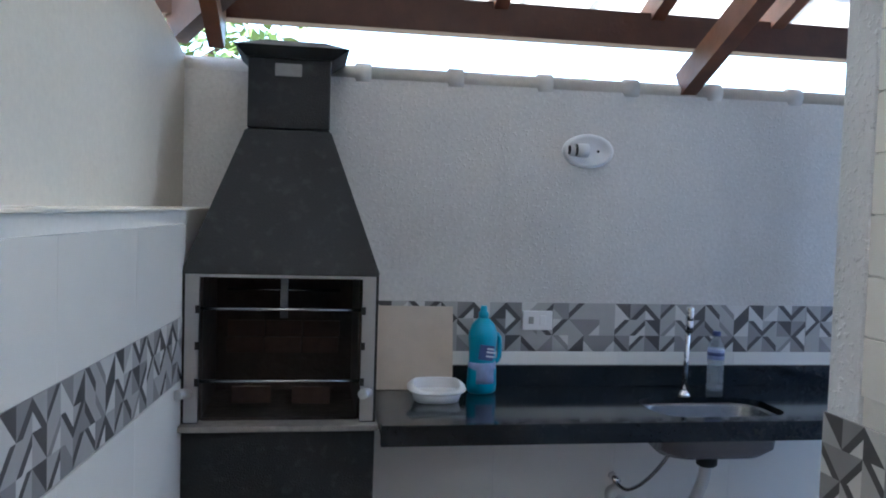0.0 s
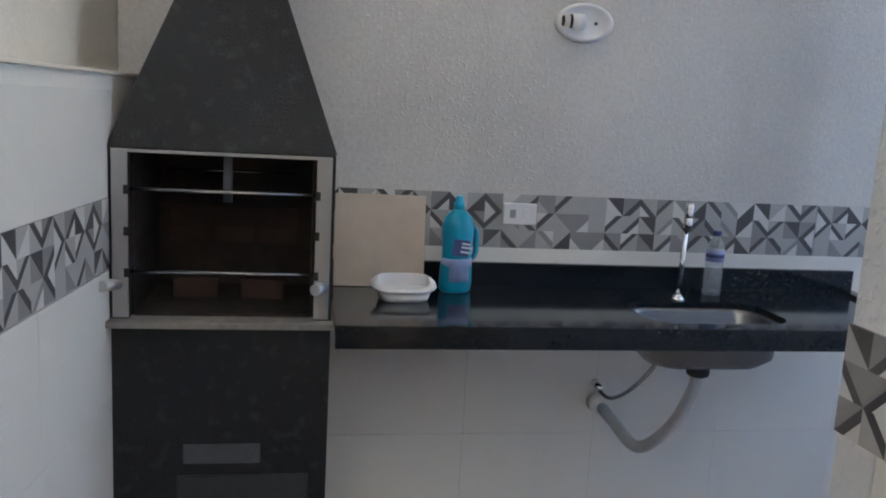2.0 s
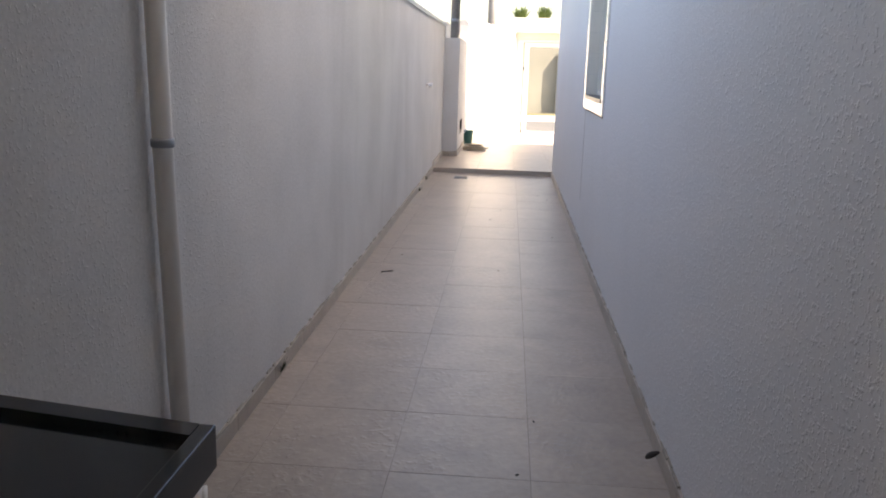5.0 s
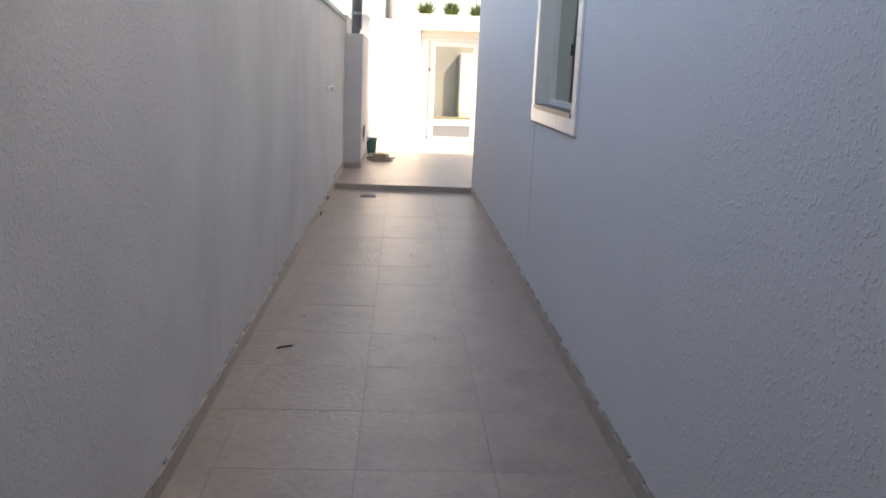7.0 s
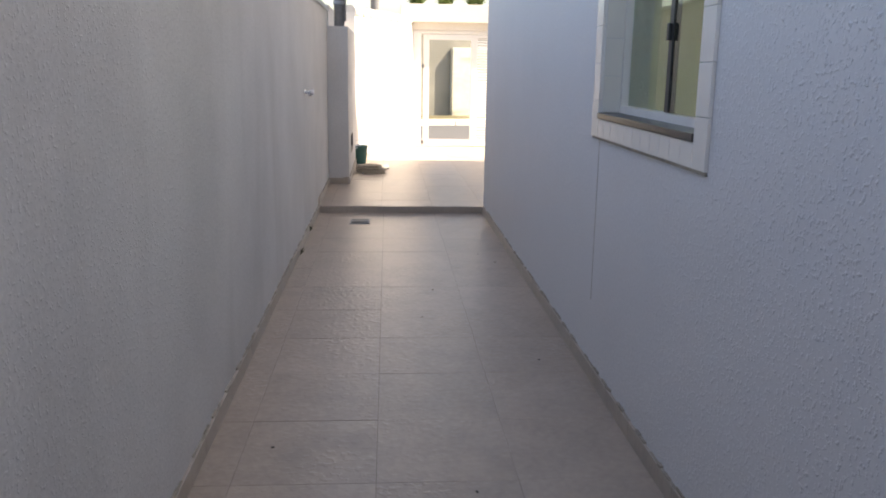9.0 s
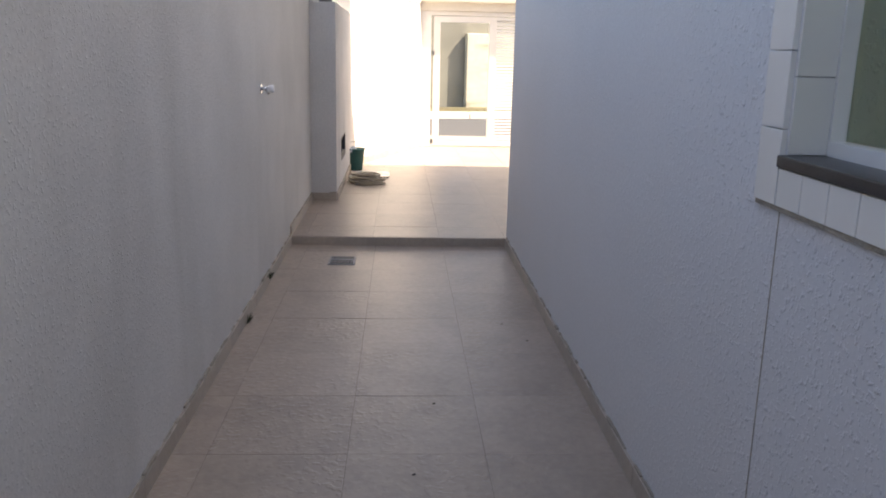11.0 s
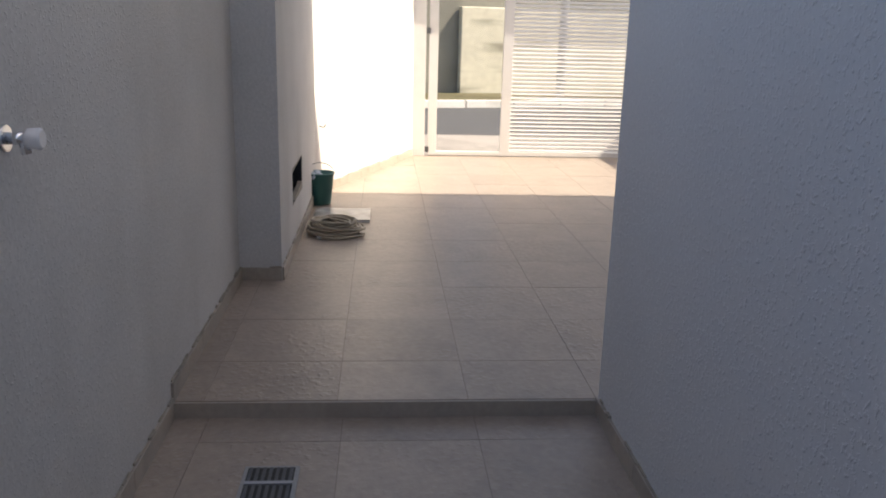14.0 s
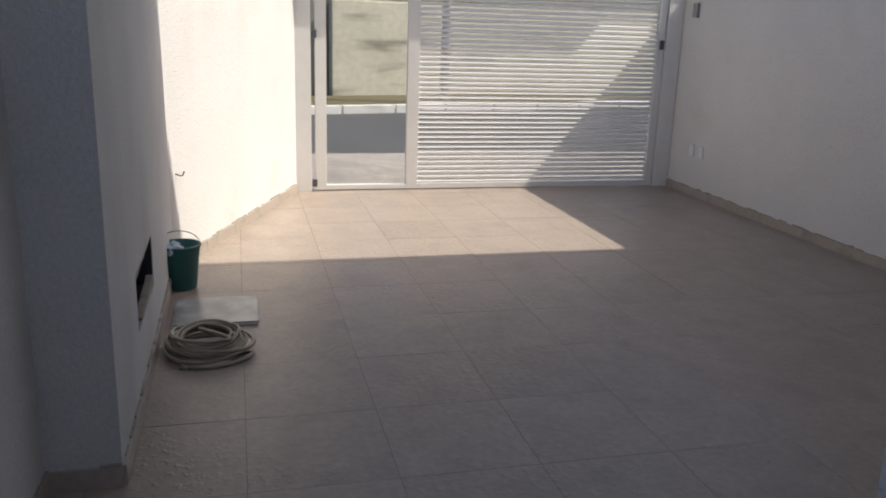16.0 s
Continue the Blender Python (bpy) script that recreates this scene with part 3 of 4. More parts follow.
# wall end by the house
stub = structure("wall_stub_tiling", boxes((EX - 0.006, EX - 0.004, SOUTH - 0.2, SOUTH, 0, 2.6)), M["grout"], "narrow white tiled end of the house wall with a patterned band", "tiling")
for k in range(26):
    z = k * 0.1
    if not BZ - 0.06 < z < BZ + 0.17:
        part("wall_tile", mesh_of("wall_tile", boxes((0.001, 0.118, 0, 0.007, 0.001, 0.098), bevel=0.0012), M["white_tile"]) if k == 0 else stub_mesh, None, stub, at=pose(EX - 0.013, SOUTH - 0.08, z, 0, 0, -90))
    if k == 0:
        stub_mesh = stub.children[0].data
part("band_tile", band_tile("band_tile", 4, 33, 0.0535), None, stub, at=pose(EX - 0.021, SOUTH + 0.002, BZ, 0, 0, -90))
part("corner_strip", boxes((EX - 0.016, EX - 0.0055, SOUTH - 0.08, SOUTH + 0.001, 0, 2.6), bevel=0.003), M["stucco_house"], stub, "plain plaster corner strip")
back = structure("wall_stub_back", boxes((EX - 0.006, 3.5, SOUTH - 0.212, SOUTH - 0.2, 0, 2.6)), M["beige_tile"], "beige tiled back of the house wall with a patterned band", "tiling")
for k in range(6):
    part("band_tile", BANDS[(k + 2) % 4], None, back, at=pose(EX + 0.34 * k - 0.004, SOUTH - 0.219, BZ, 0, 0, 0))

# ---- barbecue ----
bbq = thing("barbecue", "black speckled masonry barbecue with tapered hood and aluminium front frame", "barbecue")
BX0, BX1, BY0, BY1 = 0.205, 0.748, 2.87, NORTH - 0.012
part("base", boxes((BX0, BX1, BY0 + 0.01, BY1, 0.035, 0.850), bevel=0.004), M["bbq_black"], bbq)
part("front_ledge", boxes((BX0 - 0.004, BX1 + 0.006, BY0 - 0.035, BY1, 0.850, 0.868), bevel=0.004), M["ledge"], bbq, "grey cement ledge")
bm = boxes((BX0, BX0 + 0.045, BY0, BY1, 0.868, 1.29), (BX1 - 0.045, BX1, BY0, BY1, 0.868, 1.29), (BX0 + 0.045, BX1 - 0.045, BY1 - 0.05, BY1, 0.868, 1.29))
part("firebox", bm, M["bbq_black"], bbq)
lining = part("back_lining", boxes((BX0 + 0.053, BX1 - 0.053, BY1 - 0.058, BY1 - 0.05, 0.87, 1.29)), M["soot"], bbq, "soot-blackened lining")
part("side_lining", boxes((BX0 + 0.045, BX0 + 0.053, BY0 + 0.03, BY1 - 0.05, 0.87, 1.29)), M["soot"], bbq)
part("side_lining", boxes((BX1 - 0.053, BX1 - 0.045, BY0 + 0.03, BY1 - 0.05, 0.87, 1.29)), M["soot"], bbq)
part("hearth", boxes((BX0 + 0.053, BX1 - 0.053, BY0 + 0.03, BY1 - 0.058, 0.868, 0.876)), M["soot"], bbq)
brick = mesh_of("firebrick", boxes((0, 0.118, 0, 0.012, 0, 0.052), bevel=0.003), M["brick_warm"])
for i in range(3):
    for j in range(2):
        part("firebrick", brick, None, lining, at=pose(BX0 + 0.085 + 0.004 * j + 0.122 * i, BY1 - 0.0705, 1.0 + 0.055 * j))
for x, turn in ((BX0 + 0.12, 4), (BX0 + 0.30, -7)):
    part("firebrick", brick, None, lining, at=pose(x, BY0 + 0.20, 0.876, 0, 0, turn))
hood = bmesh.new()
prism(hood, None, [(BX0 - 0.006, BY0 - 0.005, 1.29), (BX1 + 0.004, BY0 - 0.005, 1.29), (BX1 + 0.004, BY1, 1.29), (BX0 - 0.006, BY1, 1.29)],
      [(0.352, 3.06, 1.712), (0.606, 3.06, 1.712), (0.606, BY1, 1.712), (0.352, BY1, 1.712)])
bmesh.ops.bevel(hood, geom=hood.edges[:], offset=0.004, segments=2, affect="EDGES")
part("hood", hood, M["bbq_black"], bbq)
part("chimney", boxes((0.356, 0.602, 3.065, BY1, 1.715, 1.925), bevel=0.005), M["bbq_black"], bbq)
part("chimney_slot", boxes((0.435, 0.515, 3.058, 3.066, 1.872, 1.91), bevel=0.003), M["ash"], bbq, "grey vent slot")
bm = bmesh.new()
prism(bm, None, [(0.35, 3.05, 1.926), (0.61, 3.05, 1.926), (0.61, 3.44, 1.926), (0.35, 3.44, 1.926)], [(0.318, 3.02, 1.955), (0.655, 3.02, 1.955), (0.655, 3.46, 1.955), (0.318, 3.46, 1.955)])
prism(bm, None, [(0.318, 3.02, 1.9555), (0.655, 3.02, 1.9555), (0.655, 3.46, 1.9555), (0.318, 3.46, 1.9555)], [(0.40, 3.10, 1.985), (0.58, 3.10, 1.985), (0.58, 3.4, 1.985), (0.40, 3.4, 1.985)])
part("chimney_cap", bm, M["bbq_black"], bbq)
for x0, inner in ((BX0 + 0.008, 1), (BX1 - 0.046, -1)):
    bm = boxes((x0, x0 + 0.038, BY0 - 0.006, BY0, 0.872, 1.288), bevel=0.0015)
    stile = part("frame_stile", bm, M["aluminium"], bbq, "brushed aluminium stile")
    nx = x0 + 0.028 if inner > 0 else x0 - 0.002
    for z in (0.985, 1.088, 1.19):
        # solid black block for the dark of a notch; nothing is cut
        part("notch", boxes((nx, nx + 0.012, BY0 - 0.0075, BY0 + 0.004, z - 0.011, z + 0.011)), M["black_rubber"], stile)
part("frame_rail", boxes((BX0 + 0.046, BX1 - 0.046, BY0 - 0.004, BY0, 1.280, 1.288)), M["aluminium"], bbq)
for z in (0.985, 1.19):
    part("grill_bar", tube(bmesh.new(), [(BX0 + 0.035, BY0 + 0.012, z), (BX1 - 0.035, BY0 + 0.012, z)], 0.005, 8), M["steel"], bbq, "steel spit bar")
part("grill_bar", tube(bmesh.new(), [(BX0 + 0.1, BY0 + 0.22, 1.225), (BX1 - 0.1, BY0 + 0.22, 1.225)], 0.005, 8), M["steel"], bbq, "steel spit bar")
part("hanger", boxes((0.47, 0.492, BY0 + 0.05, BY0 + 0.06, 1.16, 1.29), bevel=0.002), M["iron"], bbq, "flat iron hanger")
for x in (BX0 + 0.022, BX1 - 0.022):
    part("knob", tube(bmesh.new(), [(x, BY0 - 0.006, 0.955), (x - 0.012, BY0 - 0.045, 0.962), (x - 0.022, BY0 - 0.075, 0.965)], [0.012, 0.015, 0.014], 12), M["aluminium"], bbq, "cylindrical aluminium knob")
part("ash_door", boxes((0.38, 0.575, BY0 + 0.003, BY0 + 0.011, 0.478, 0.531), bevel=0.003), M["iron"], bbq, "grey ash door")
part("lower_door", boxes((0.365, 0.70, BY0 + 0.004, BY0 + 0.0115, 0.06, 0.445), bevel=0.003), M["dark_alu"], bbq, "dark grey lower door")

# ---- counter, sink, tap ----
CX0, CX1, CY0, CZ = 0.756, 2.448, 2.782, 0.873
SX0, SX1, SY0, SY1 = 1.63, 2.07, 2.865, 3.125
counter = thing("counter", "polished black granite counter with upstand and raised rim", "counter")
t = 0.02


def ring(z, inset, n=10):
    """The rounded outline of the sink."""
    a, b, c, d = SX0 + inset, SX1 - inset, SY0 + inset, SY1 - inset
    r = 0.085
    out = []
    for cx, cy, t0 in ((b - r, d - r, 0), (a + r, d - r, 90), (a + r, c + r, 180), (b - r, c + r, 270)):
        for k in range(n):
            w = radians(t0 + 90 * k / (n - 1))
            out.append((cx + r * math.cos(w), cy + r * math.sin(w), z))
    return out


bm = bmesh.new()
CYB = NORTH - 0.012
mx, my = (SX0 + SX1) / 2, (SY0 + SY1) / 2
hole_t, hole_b, out_t, out_b = [], [], [], []
for i, p in enumerate(ring(CZ, 0.0)):
    k = i // 10
    f = (i % 10) / 9
    # each quarter of the outline reaches to its own corner of the slab
    cx, cy = ((CX1 - 0.031, CYB), (CX0, CYB), (CX0, CY0), (CX1 - 0.031, CY0))[k]
    if k in (0, 3):
        cx += 0.17 * ((p[1] if (f < 0.5) == (k % 2 == 0) and not 0.4 < f < 0.6 else cy) - CY0)
    px, py = (cx, p[1]) if (f < 0.5) == (k % 2 == 0) else (p[0], cy)
    if 0.4 < f < 0.6:
        px, py = cx, cy
    hole_t.append(bm.verts.new(p))
    hole_b.append(bm.verts.new((p[0], p[1], CZ - t)))
    out_t.append(bm.verts.new((px, py, CZ)))
    out_b.append(bm.verts.new((px, py, CZ - t)))
m = len(hole_t)
for i in range(m):
    j = (i + 1) % m
    bm.faces.new((hole_t[i], hole_t[j], out_t[j], out_t[i]))
    bm.faces.new((hole_b[j], hole_b[i], out_b[i], out_b[j]))
    bm.faces.new((hole_t[j], hole_t[i], hole_b[i], hole_b[j]))
    bm.faces.new((out_t[i], out_t[j], out_b[j], out_b[i]))
bmesh.ops.recalc_face_normals(bm, faces=bm.faces[:])
part("top", bm, M["granite"], counter)
part("front_edge", boxes((CX0, CX1 + 0.004, CY0 - 0.022, CY0 - 0.0005, CZ - 0.048, CZ + 0.012), bevel=0.002), M["granite"], counter)
SLANT = 0.17
bm = bmesh.new()
rim = [(CX1 - 0.031, CZ - 0.048), (CX1 + 0.004, CZ - 0.048), (CX1 + 0.004, CZ + 0.012), (CX1 - 0.031, CZ + 0.012)]
prism(bm, None, [(x, CY0, z) for x, z in rim], [(x + SLANT * (NORTH - 0.03 - CY0), NORTH - 0.03, z) for x, z in rim])
part("end_rim", bm, M["granite"], counter)
part("upstand", boxes((CX0, CX1 + 0.10, NORTH - 0.031, NORTH - 0.0115, CZ, CZ + 0.075), bevel=0.002), M["granite"], counter)
sink = thing("sink", "oblong stainless steel sink bowl set under the black counter", "sink")

bm = bmesh.new()
levels = [(CZ - 0.0205, -0.02), (CZ - 0.0205, 0.004), (CZ - 0.03, 0.008), (CZ - 0.12, 0.018), (CZ - 0.148, 0.045)]
rings = [[bm.verts.new(p) for p in ring(z, i)] for z, i in levels]
for a, b in zip(rings, rings[1:]):
    for k in range(len(a)):
        bm.faces.new((a[k], a[(k + 1) % len(a)], b[(k + 1) % len(b)], b[k])).smooth = True
bm.faces.new(rings[-1])
bmesh.ops.solidify(bm, geom=bm.faces[:], thickness=0.0015)
part("bowl", bm, M["steel"], sink)
DX, DY = 1.855, 3.01
part("drain_nut", lathe(bmesh.new(), [(0.026, 0.0), (0.034, 0.006), (0.034, 0.026), (0.030, 0.032), (0.030, 0.056)], 16), M["black_rubber"], sink, "black drain nut", at=pose(DX, DY, 0.672))
hose_pts = curve_points([(DX, DY, 0.682), (DX - 0.008, DY + 0.01, 0.61), (DX - 0.035, DY + 0.06, 0.49), (DX - 0.08, DY + 0.13, 0.395), (DX - 0.115, DY + 0.17, 0.385), (DX - 0.155, DY + 0.24, 0.435), (DX - 0.19, NORTH - 0.02, 0.475)], 14)
part("drain_hose", tube(bmesh.new(), hose_pts, [0.0185 + 0.0022 * (k % 2) for k in range(len(hose_pts))], 14), M["grey_pvc"], sink, "ribbed grey drain hose")
part("wall_flange", tube(bmesh.new(), [(DX - 0.19, NORTH - 0.008, 0.475), (DX - 0.188, NORTH - 0.045, 0.472)], [0.036, 0.03], 16), M["pvc"], sink)
part("supply_hose", tube(bmesh.new(), curve_points([(1.835, 3.15, 0.82), (1.80, 3.16, 0.68), (1.74, 3.2, 0.57), (1.69, 3.26, 0.51), (1.655, NORTH - 0.03, 0.53), (1.65, NORTH - 0.01, 0.545)], 8), 0.007, 10), M["steel"], sink, "braided supply hose")
part("supply_nut", tube(bmesh.new(), [(1.65, NORTH - 0.01, 0.547), (1.665, NORTH - 0.045, 0.527)], 0.014, 8), M["chrome"], sink)
tap = thing("tap", "tall chrome tap with a filter head beside the sink", "tap")
TX, TY = 1.838, 3.16
part("base_flange", lathe(bmesh.new(), [(0.021, 0), (0.021, 0.003), (0.016, 0.008), (0.010, 0.018)], 20), M["chrome"], tap, at=pose(TX, TY, CZ))
part("stem", tube(bmesh.new(), [(TX, TY, CZ + 0.02), (TX + 0.003, TY, CZ + 0.12), (TX + 0.006, TY, CZ + 0.24)], 0.0085, 12), M["chrome"], tap)
part("filter_head", lathe(bmesh.new(), [(0.010, 0), (0.0135, 0.004), (0.0135, 0.03), (0.012, 0.032), (0.0135, 0.034), (0.0135, 0.075), (0.011, 0.08)], 16), M["chrome"], tap, at=pose(TX + 0.008, TY - 0.004, CZ + 0.226))
part("head_ring", lathe(bmesh.new(), [(0.0145, 0), (0.0145, 0.008)], 16), M["black_rubber"], tap, "black rubber ring", at=pose(TX + 0.008, TY - 0.004, CZ + 0.2195))

# ---- things on the counter ----
spare = thing("leaning_tile", "large beige glazed tile leaning against the counter wall", "tile")
part("slab", boxes((0.765, 1.043, -0.005, 0.005, 0, 0.283), bevel=0.0015), M["box_sheet"], spare)
spare.matrix_basis = pose(0, 3.262, CZ + 0.001, -8, 0, 0)
tray = thing("plastic_tray", "white oblong plastic food tub with a raised rim", "tub", at=pose(0.962, 3.10, CZ))


def tub_ring(bm, r, z, lift):
    """One oblong ring, higher at its back and its two ends."""
    out = []
    for k in range(36):
        w = 2 * math.pi * k / 36
        c, n_ = math.cos(w), math.sin(w)
        x = math.copysign(abs(c) ** 0.7, c) * r
        y = math.copysign(abs(n_) ** 0.7, n_) * r * 0.66
        out.append(bm.verts.new((x, y, z + lift * (0.45 * abs(c) ** 3 + 0.9 * max(0.0, n_) ** 0.6))))
    return out


def rings_skin(bm, rings):
    for a, b in zip(rings, rings[1:]):
        for k in range(len(a)):
            bm.faces.new((a[k], a[(k + 1) % len(a)], b[(k + 1) % len(b)], b[k])).smooth = True


bm = bmesh.new()
rr = [tub_ring(bm, r_, z, l_) for r_, z, l_ in ((0.064, 0, 0), (0.071, 0.004, 0), (0.080, 0.028, 0.004), (0.078, 0.028, 0.004), (0.068, 0.008, 0), (0.055, 0.006, 0))]
rings_skin(bm, rr)
bm.faces.new(rr[0][::-1])
bm.faces.new(rr[-1])
bmesh.ops.recalc_face_normals(bm, faces=bm.faces[:])
part("tub", bm, M["white_plastic"], tray)
bm = bmesh.new()
rr = [tub_ring(bm, r_, z, l_) for r_, z, l_ in ((0.0805, 0.027, 0.004), (0.094, 0.031, 0.020), (0.095, 0.034, 0.022), (0.084, 0.036, 0.030), (0.074, 0.040, 0.032), (0.074, 0.037, 0.030), (0.0805, 0.027, 0.004))]
rings_skin(bm, rr)
part("rim", bm, M["white_plastic"], tray, "broad upturned rim")
bottle = thing("detergent_bottle", "turquoise plastic detergent bottle with handle and navy label", "bottle", at=pose(1.135, 3.22, CZ, 0, 0, 10))
part("body", lathe(bmesh.new(), [(0.042, 0), (0.05, 0.006), (0.052, 0.03), (0.050, 0.08), (0.046, 0.11), (0.047, 0.15), (0.051, 0.185), (0.050, 0.205), (0.040, 0.232), (0.022, 0.25), (0.015, 0.256)], 28, 1.0, 0.72), M["blue"], bottle)
part("grip", tube(bmesh.new(), curve_points([(0.040, 0, 0.20), (0.058, 0, 0.19), (0.062, 0, 0.15), (0.060, 0, 0.115), (0.043, 0, 0.10)], 8), 0.0085, 10), M["blue"], bottle)
cap_b = part("cap", lathe(bmesh.new(), [(0.017, 0), (0.017, 0.018), (0.012, 0.022), (0.011, 0.038), (0.008, 0.041)], 20), M["blue_cap"], bottle, at=pose(0, 0, 0.254))
lab = part("front_label", lathe(bmesh.new(), [(0.0512, 0.0), (0.0492, 0.05), (0.0478, 0.07)], 28, 1.0, 0.735), M["label_lilac"], bottle, "lilac and navy printed label", at=pose(0, 0, 0.035))
part("name_panel", boxes((-0.03, 0.022, -0.0375, -0.036, 0, 0.05), bevel=0.0006), M["label_navy"], bottle, at=pose(0, 0, 0.115, 0, 8, 0))
for k, (w, z) in enumerate(((0.030, 0.128), (0.034, 0.142), (0.026, 0.153))):
    part("print_bar", boxes((-0.02, -0.02 + w, -0.0384, -0.0376, z - 0.003, z + 0.003)), M["white_ink"], bottle, at=pose(0, 0, 0, 0, 8, 0))
water = thing("water_bottle", "small clear plastic water bottle with navy cap and label", "bottle", at=pose(1.99, 3.235, CZ))
prof = [(0.024, 0), (0.029, 0.006)]
for k in range(4):
    z = 0.018 + 0.022 * k
    prof += [(0.029, z), (0.0265, z + 0.006), (0.0265, z + 0.009), (0.029, z + 0.015)]
prof += [(0.029, 0.150), (0.025, 0.168), (0.014, 0.186), (0.0125, 0.198)]
body = lathe(bmesh.new(), prof, 24)
part("body", body, M["clear_plastic"], water).visible_shadow = False
part("cap", lathe(bmesh.new(), [(0.0145, 0), (0.0145, 0.013), (0.0125, 0.016)], 16), M["label_navy"], water, "navy screw cap", at=pose(0, 0, 0.196))
wl = part("paper_label", lathe(bmesh.new(), [(0.0297, 0), (0.0297, 0.036)], 24), M["label_lilac"], water, "pale blue printed label", at=pose(0, 0, 0.112))
part("print_bar", lathe(bmesh.new(), [(0.0301, 0), (0.0301, 0.012)], 24), M["label_navy"], wl, at=pose(0, 0, 0.014))
sock = thing("wall_socket", "white double wall socket plate on the patterned band", "socket")
part("plate", boxes((1.296, 1.405, NORTH - 0.022, NORTH - 0.0115, 1.072, 1.14), bevel=0.003), M["white_plastic"], sock)
# no holes are cut; their darkness is this block's grey
part("outlet", boxes((1.318, 1.336, NORTH - 0.0238, NORTH - 0.0215, 1.094, 1.12), bevel=0.002), M["ash"], sock, "raised grey block painted for the dark of the outlet holes")
part("switch_key", boxes((1.358, 1.380, NORTH - 0.0255, NORTH - 0.0215, 1.09, 1.124), bevel=0.002), M["white_plastic"], sock)
lampw = thing("wall_lamp", "oval white wall lamp base with its bulb cover missing", "wall lamp", at=pose(1.517, NORTH, 1.709, 90, 0, 0))
part("base_plate", lathe(bmesh.new(), [(0.094, 0), (0.094, 0.010), (0.088, 0.02), (0.075, 0.022), (0.070, 0.012), (0.02, 0.012)], 40, 1.0, 0.64), M["white_plastic"], lampw)
part("bulb_holder", tube(bmesh.new(), [(-0.075, 0, 0.03), (-0.045, 0, 0.03), (-0.044, 0, 0.03), (-0.01, 0, 0.03)], [0.02, 0.02, 0.024, 0.024], 16), M["white_plastic"], lampw)
part("bulb_socket", tube(bmesh.new(), [(-0.078, 0, 0.0305), (-0.05, 0, 0.0305)], [0.0155, 0.0215], 12), M["black_rubber"], lampw, "dark empty bulb socket")
part("screw", lathe(bmesh.new(), [(0.005, 0), (0.005, 0.004), (0.003, 0.006)], 10), M["black_rubber"], lampw, at=pose(0.035, 0, 0.0125))

# the counter, its wall and the barbecue all sit a little lower
for ob in (bbq, counter, sink, tap, spare, tray, bottle, water, sock, lampw, panel, side, stub, back):
    ob.matrix_basis = Matrix.Translation((0, 0, -0.035)) @ ob.matrix_basis

# ---- coping on the patio wall ----
coping = thing("patio_coping", "row of pale clay coping tiles on the patio wall", "coping")
bm = bmesh.new()
tube(bm, [(0, 0, 0), (0.27, 0, 0), (0.275, 0, 0), (0.325, 0, 0)], [0.028, 0.027, 0.036, 0.036], 12)
cm = mesh_of("coping_tile", bm, M["roof_tile"])
for k in range(11):
    part("coping_tile", cm, None, coping, at=pose(0.10 + 0.318 * k, NORTH + 0.02, WALL_TOP + 0.004))

# ---- patio roof ----
roof = thing("patio_roof", "hipped timber roof with pale concrete tiles over the barbecue", "roof")
SLOPE = 0.42
EAVE_Y, EAVE_Z = NORTH + 0.02, 2.055
RX1 = 3.66


RIDGE = 0.85


def roof_z(y):
    return EAVE_Z + 0.12 + (EAVE_Y - max(y, 2 * RIDGE - y)) * SLOPE


part("eave_beam", boxes((0.0, RX1, EAVE_Y - 0.04, EAVE_Y + 0.04, EAVE_Z, EAVE_Z + 0.115), bevel=0.004), M["wood_dark"], roof, "dark timber eave beam")
for x in (0.72, 1.18, 1.75, 2.21, 2.68, 3.1):
    for y in (EAVE_Y + 0.05, 2 * RIDGE - EAVE_Y - 0.05):
        part("rafter", beam(bmesh.new(), (x, y, roof_z(y)), (x, RIDGE, roof_z(RIDGE)), 0.05, 0.085), M["wood"], roof)
part("ridge_beam", boxes((0.2, RX1, RIDGE - 0.03, RIDGE + 0.03, roof_z(RIDGE) - 0.16, roof_z(RIDGE) - 0.04), bevel=0.004), M["wood_dark"], roof)
part("south_eave_beam", boxes((0.0, RX1, 2 * RIDGE - EAVE_Y - 0.04, 2 * RIDGE - EAVE_Y + 0.04, EAVE_Z, EAVE_Z + 0.115), bevel=0.004), M["wood_dark"], roof)
for k in range(15):
    y = EAVE_Y + 0.12 - 0.345 * k
    part("batten", beam(bmesh.new(), (0.12, y, roof_z(y) + 0.06), (RX1, y, roof_z(y) + 0.06), 0.045, 0.03), M["wood"], roof)
part("hip_rafter", beam(bmesh.new(), (0.10, EAVE_Y, EAVE_Z - 0.03), (1.35, EAVE_Y - 1.5, roof_z(EAVE_Y - 1.5) - 0.04), 0.06, 0.12), M["wood_dark"], roof, "dark hip rafter")
part("side_plate", beam(bmesh.new(), (0.24, EAVE_Y - 0.05, 2.01), (0.24, RIDGE, 2.01 + 2.45 * 0.34), 0.05, 0.13), M["wood"], roof, "red-brown side plate")
brace = part("brace", beam(bmesh.new(), (1.885, EAVE_Y, WALL_TOP + 0.03), (1.99, 1.9, 2.70), 0.06, 0.09), M["wood"], roof, "thick timber strut")
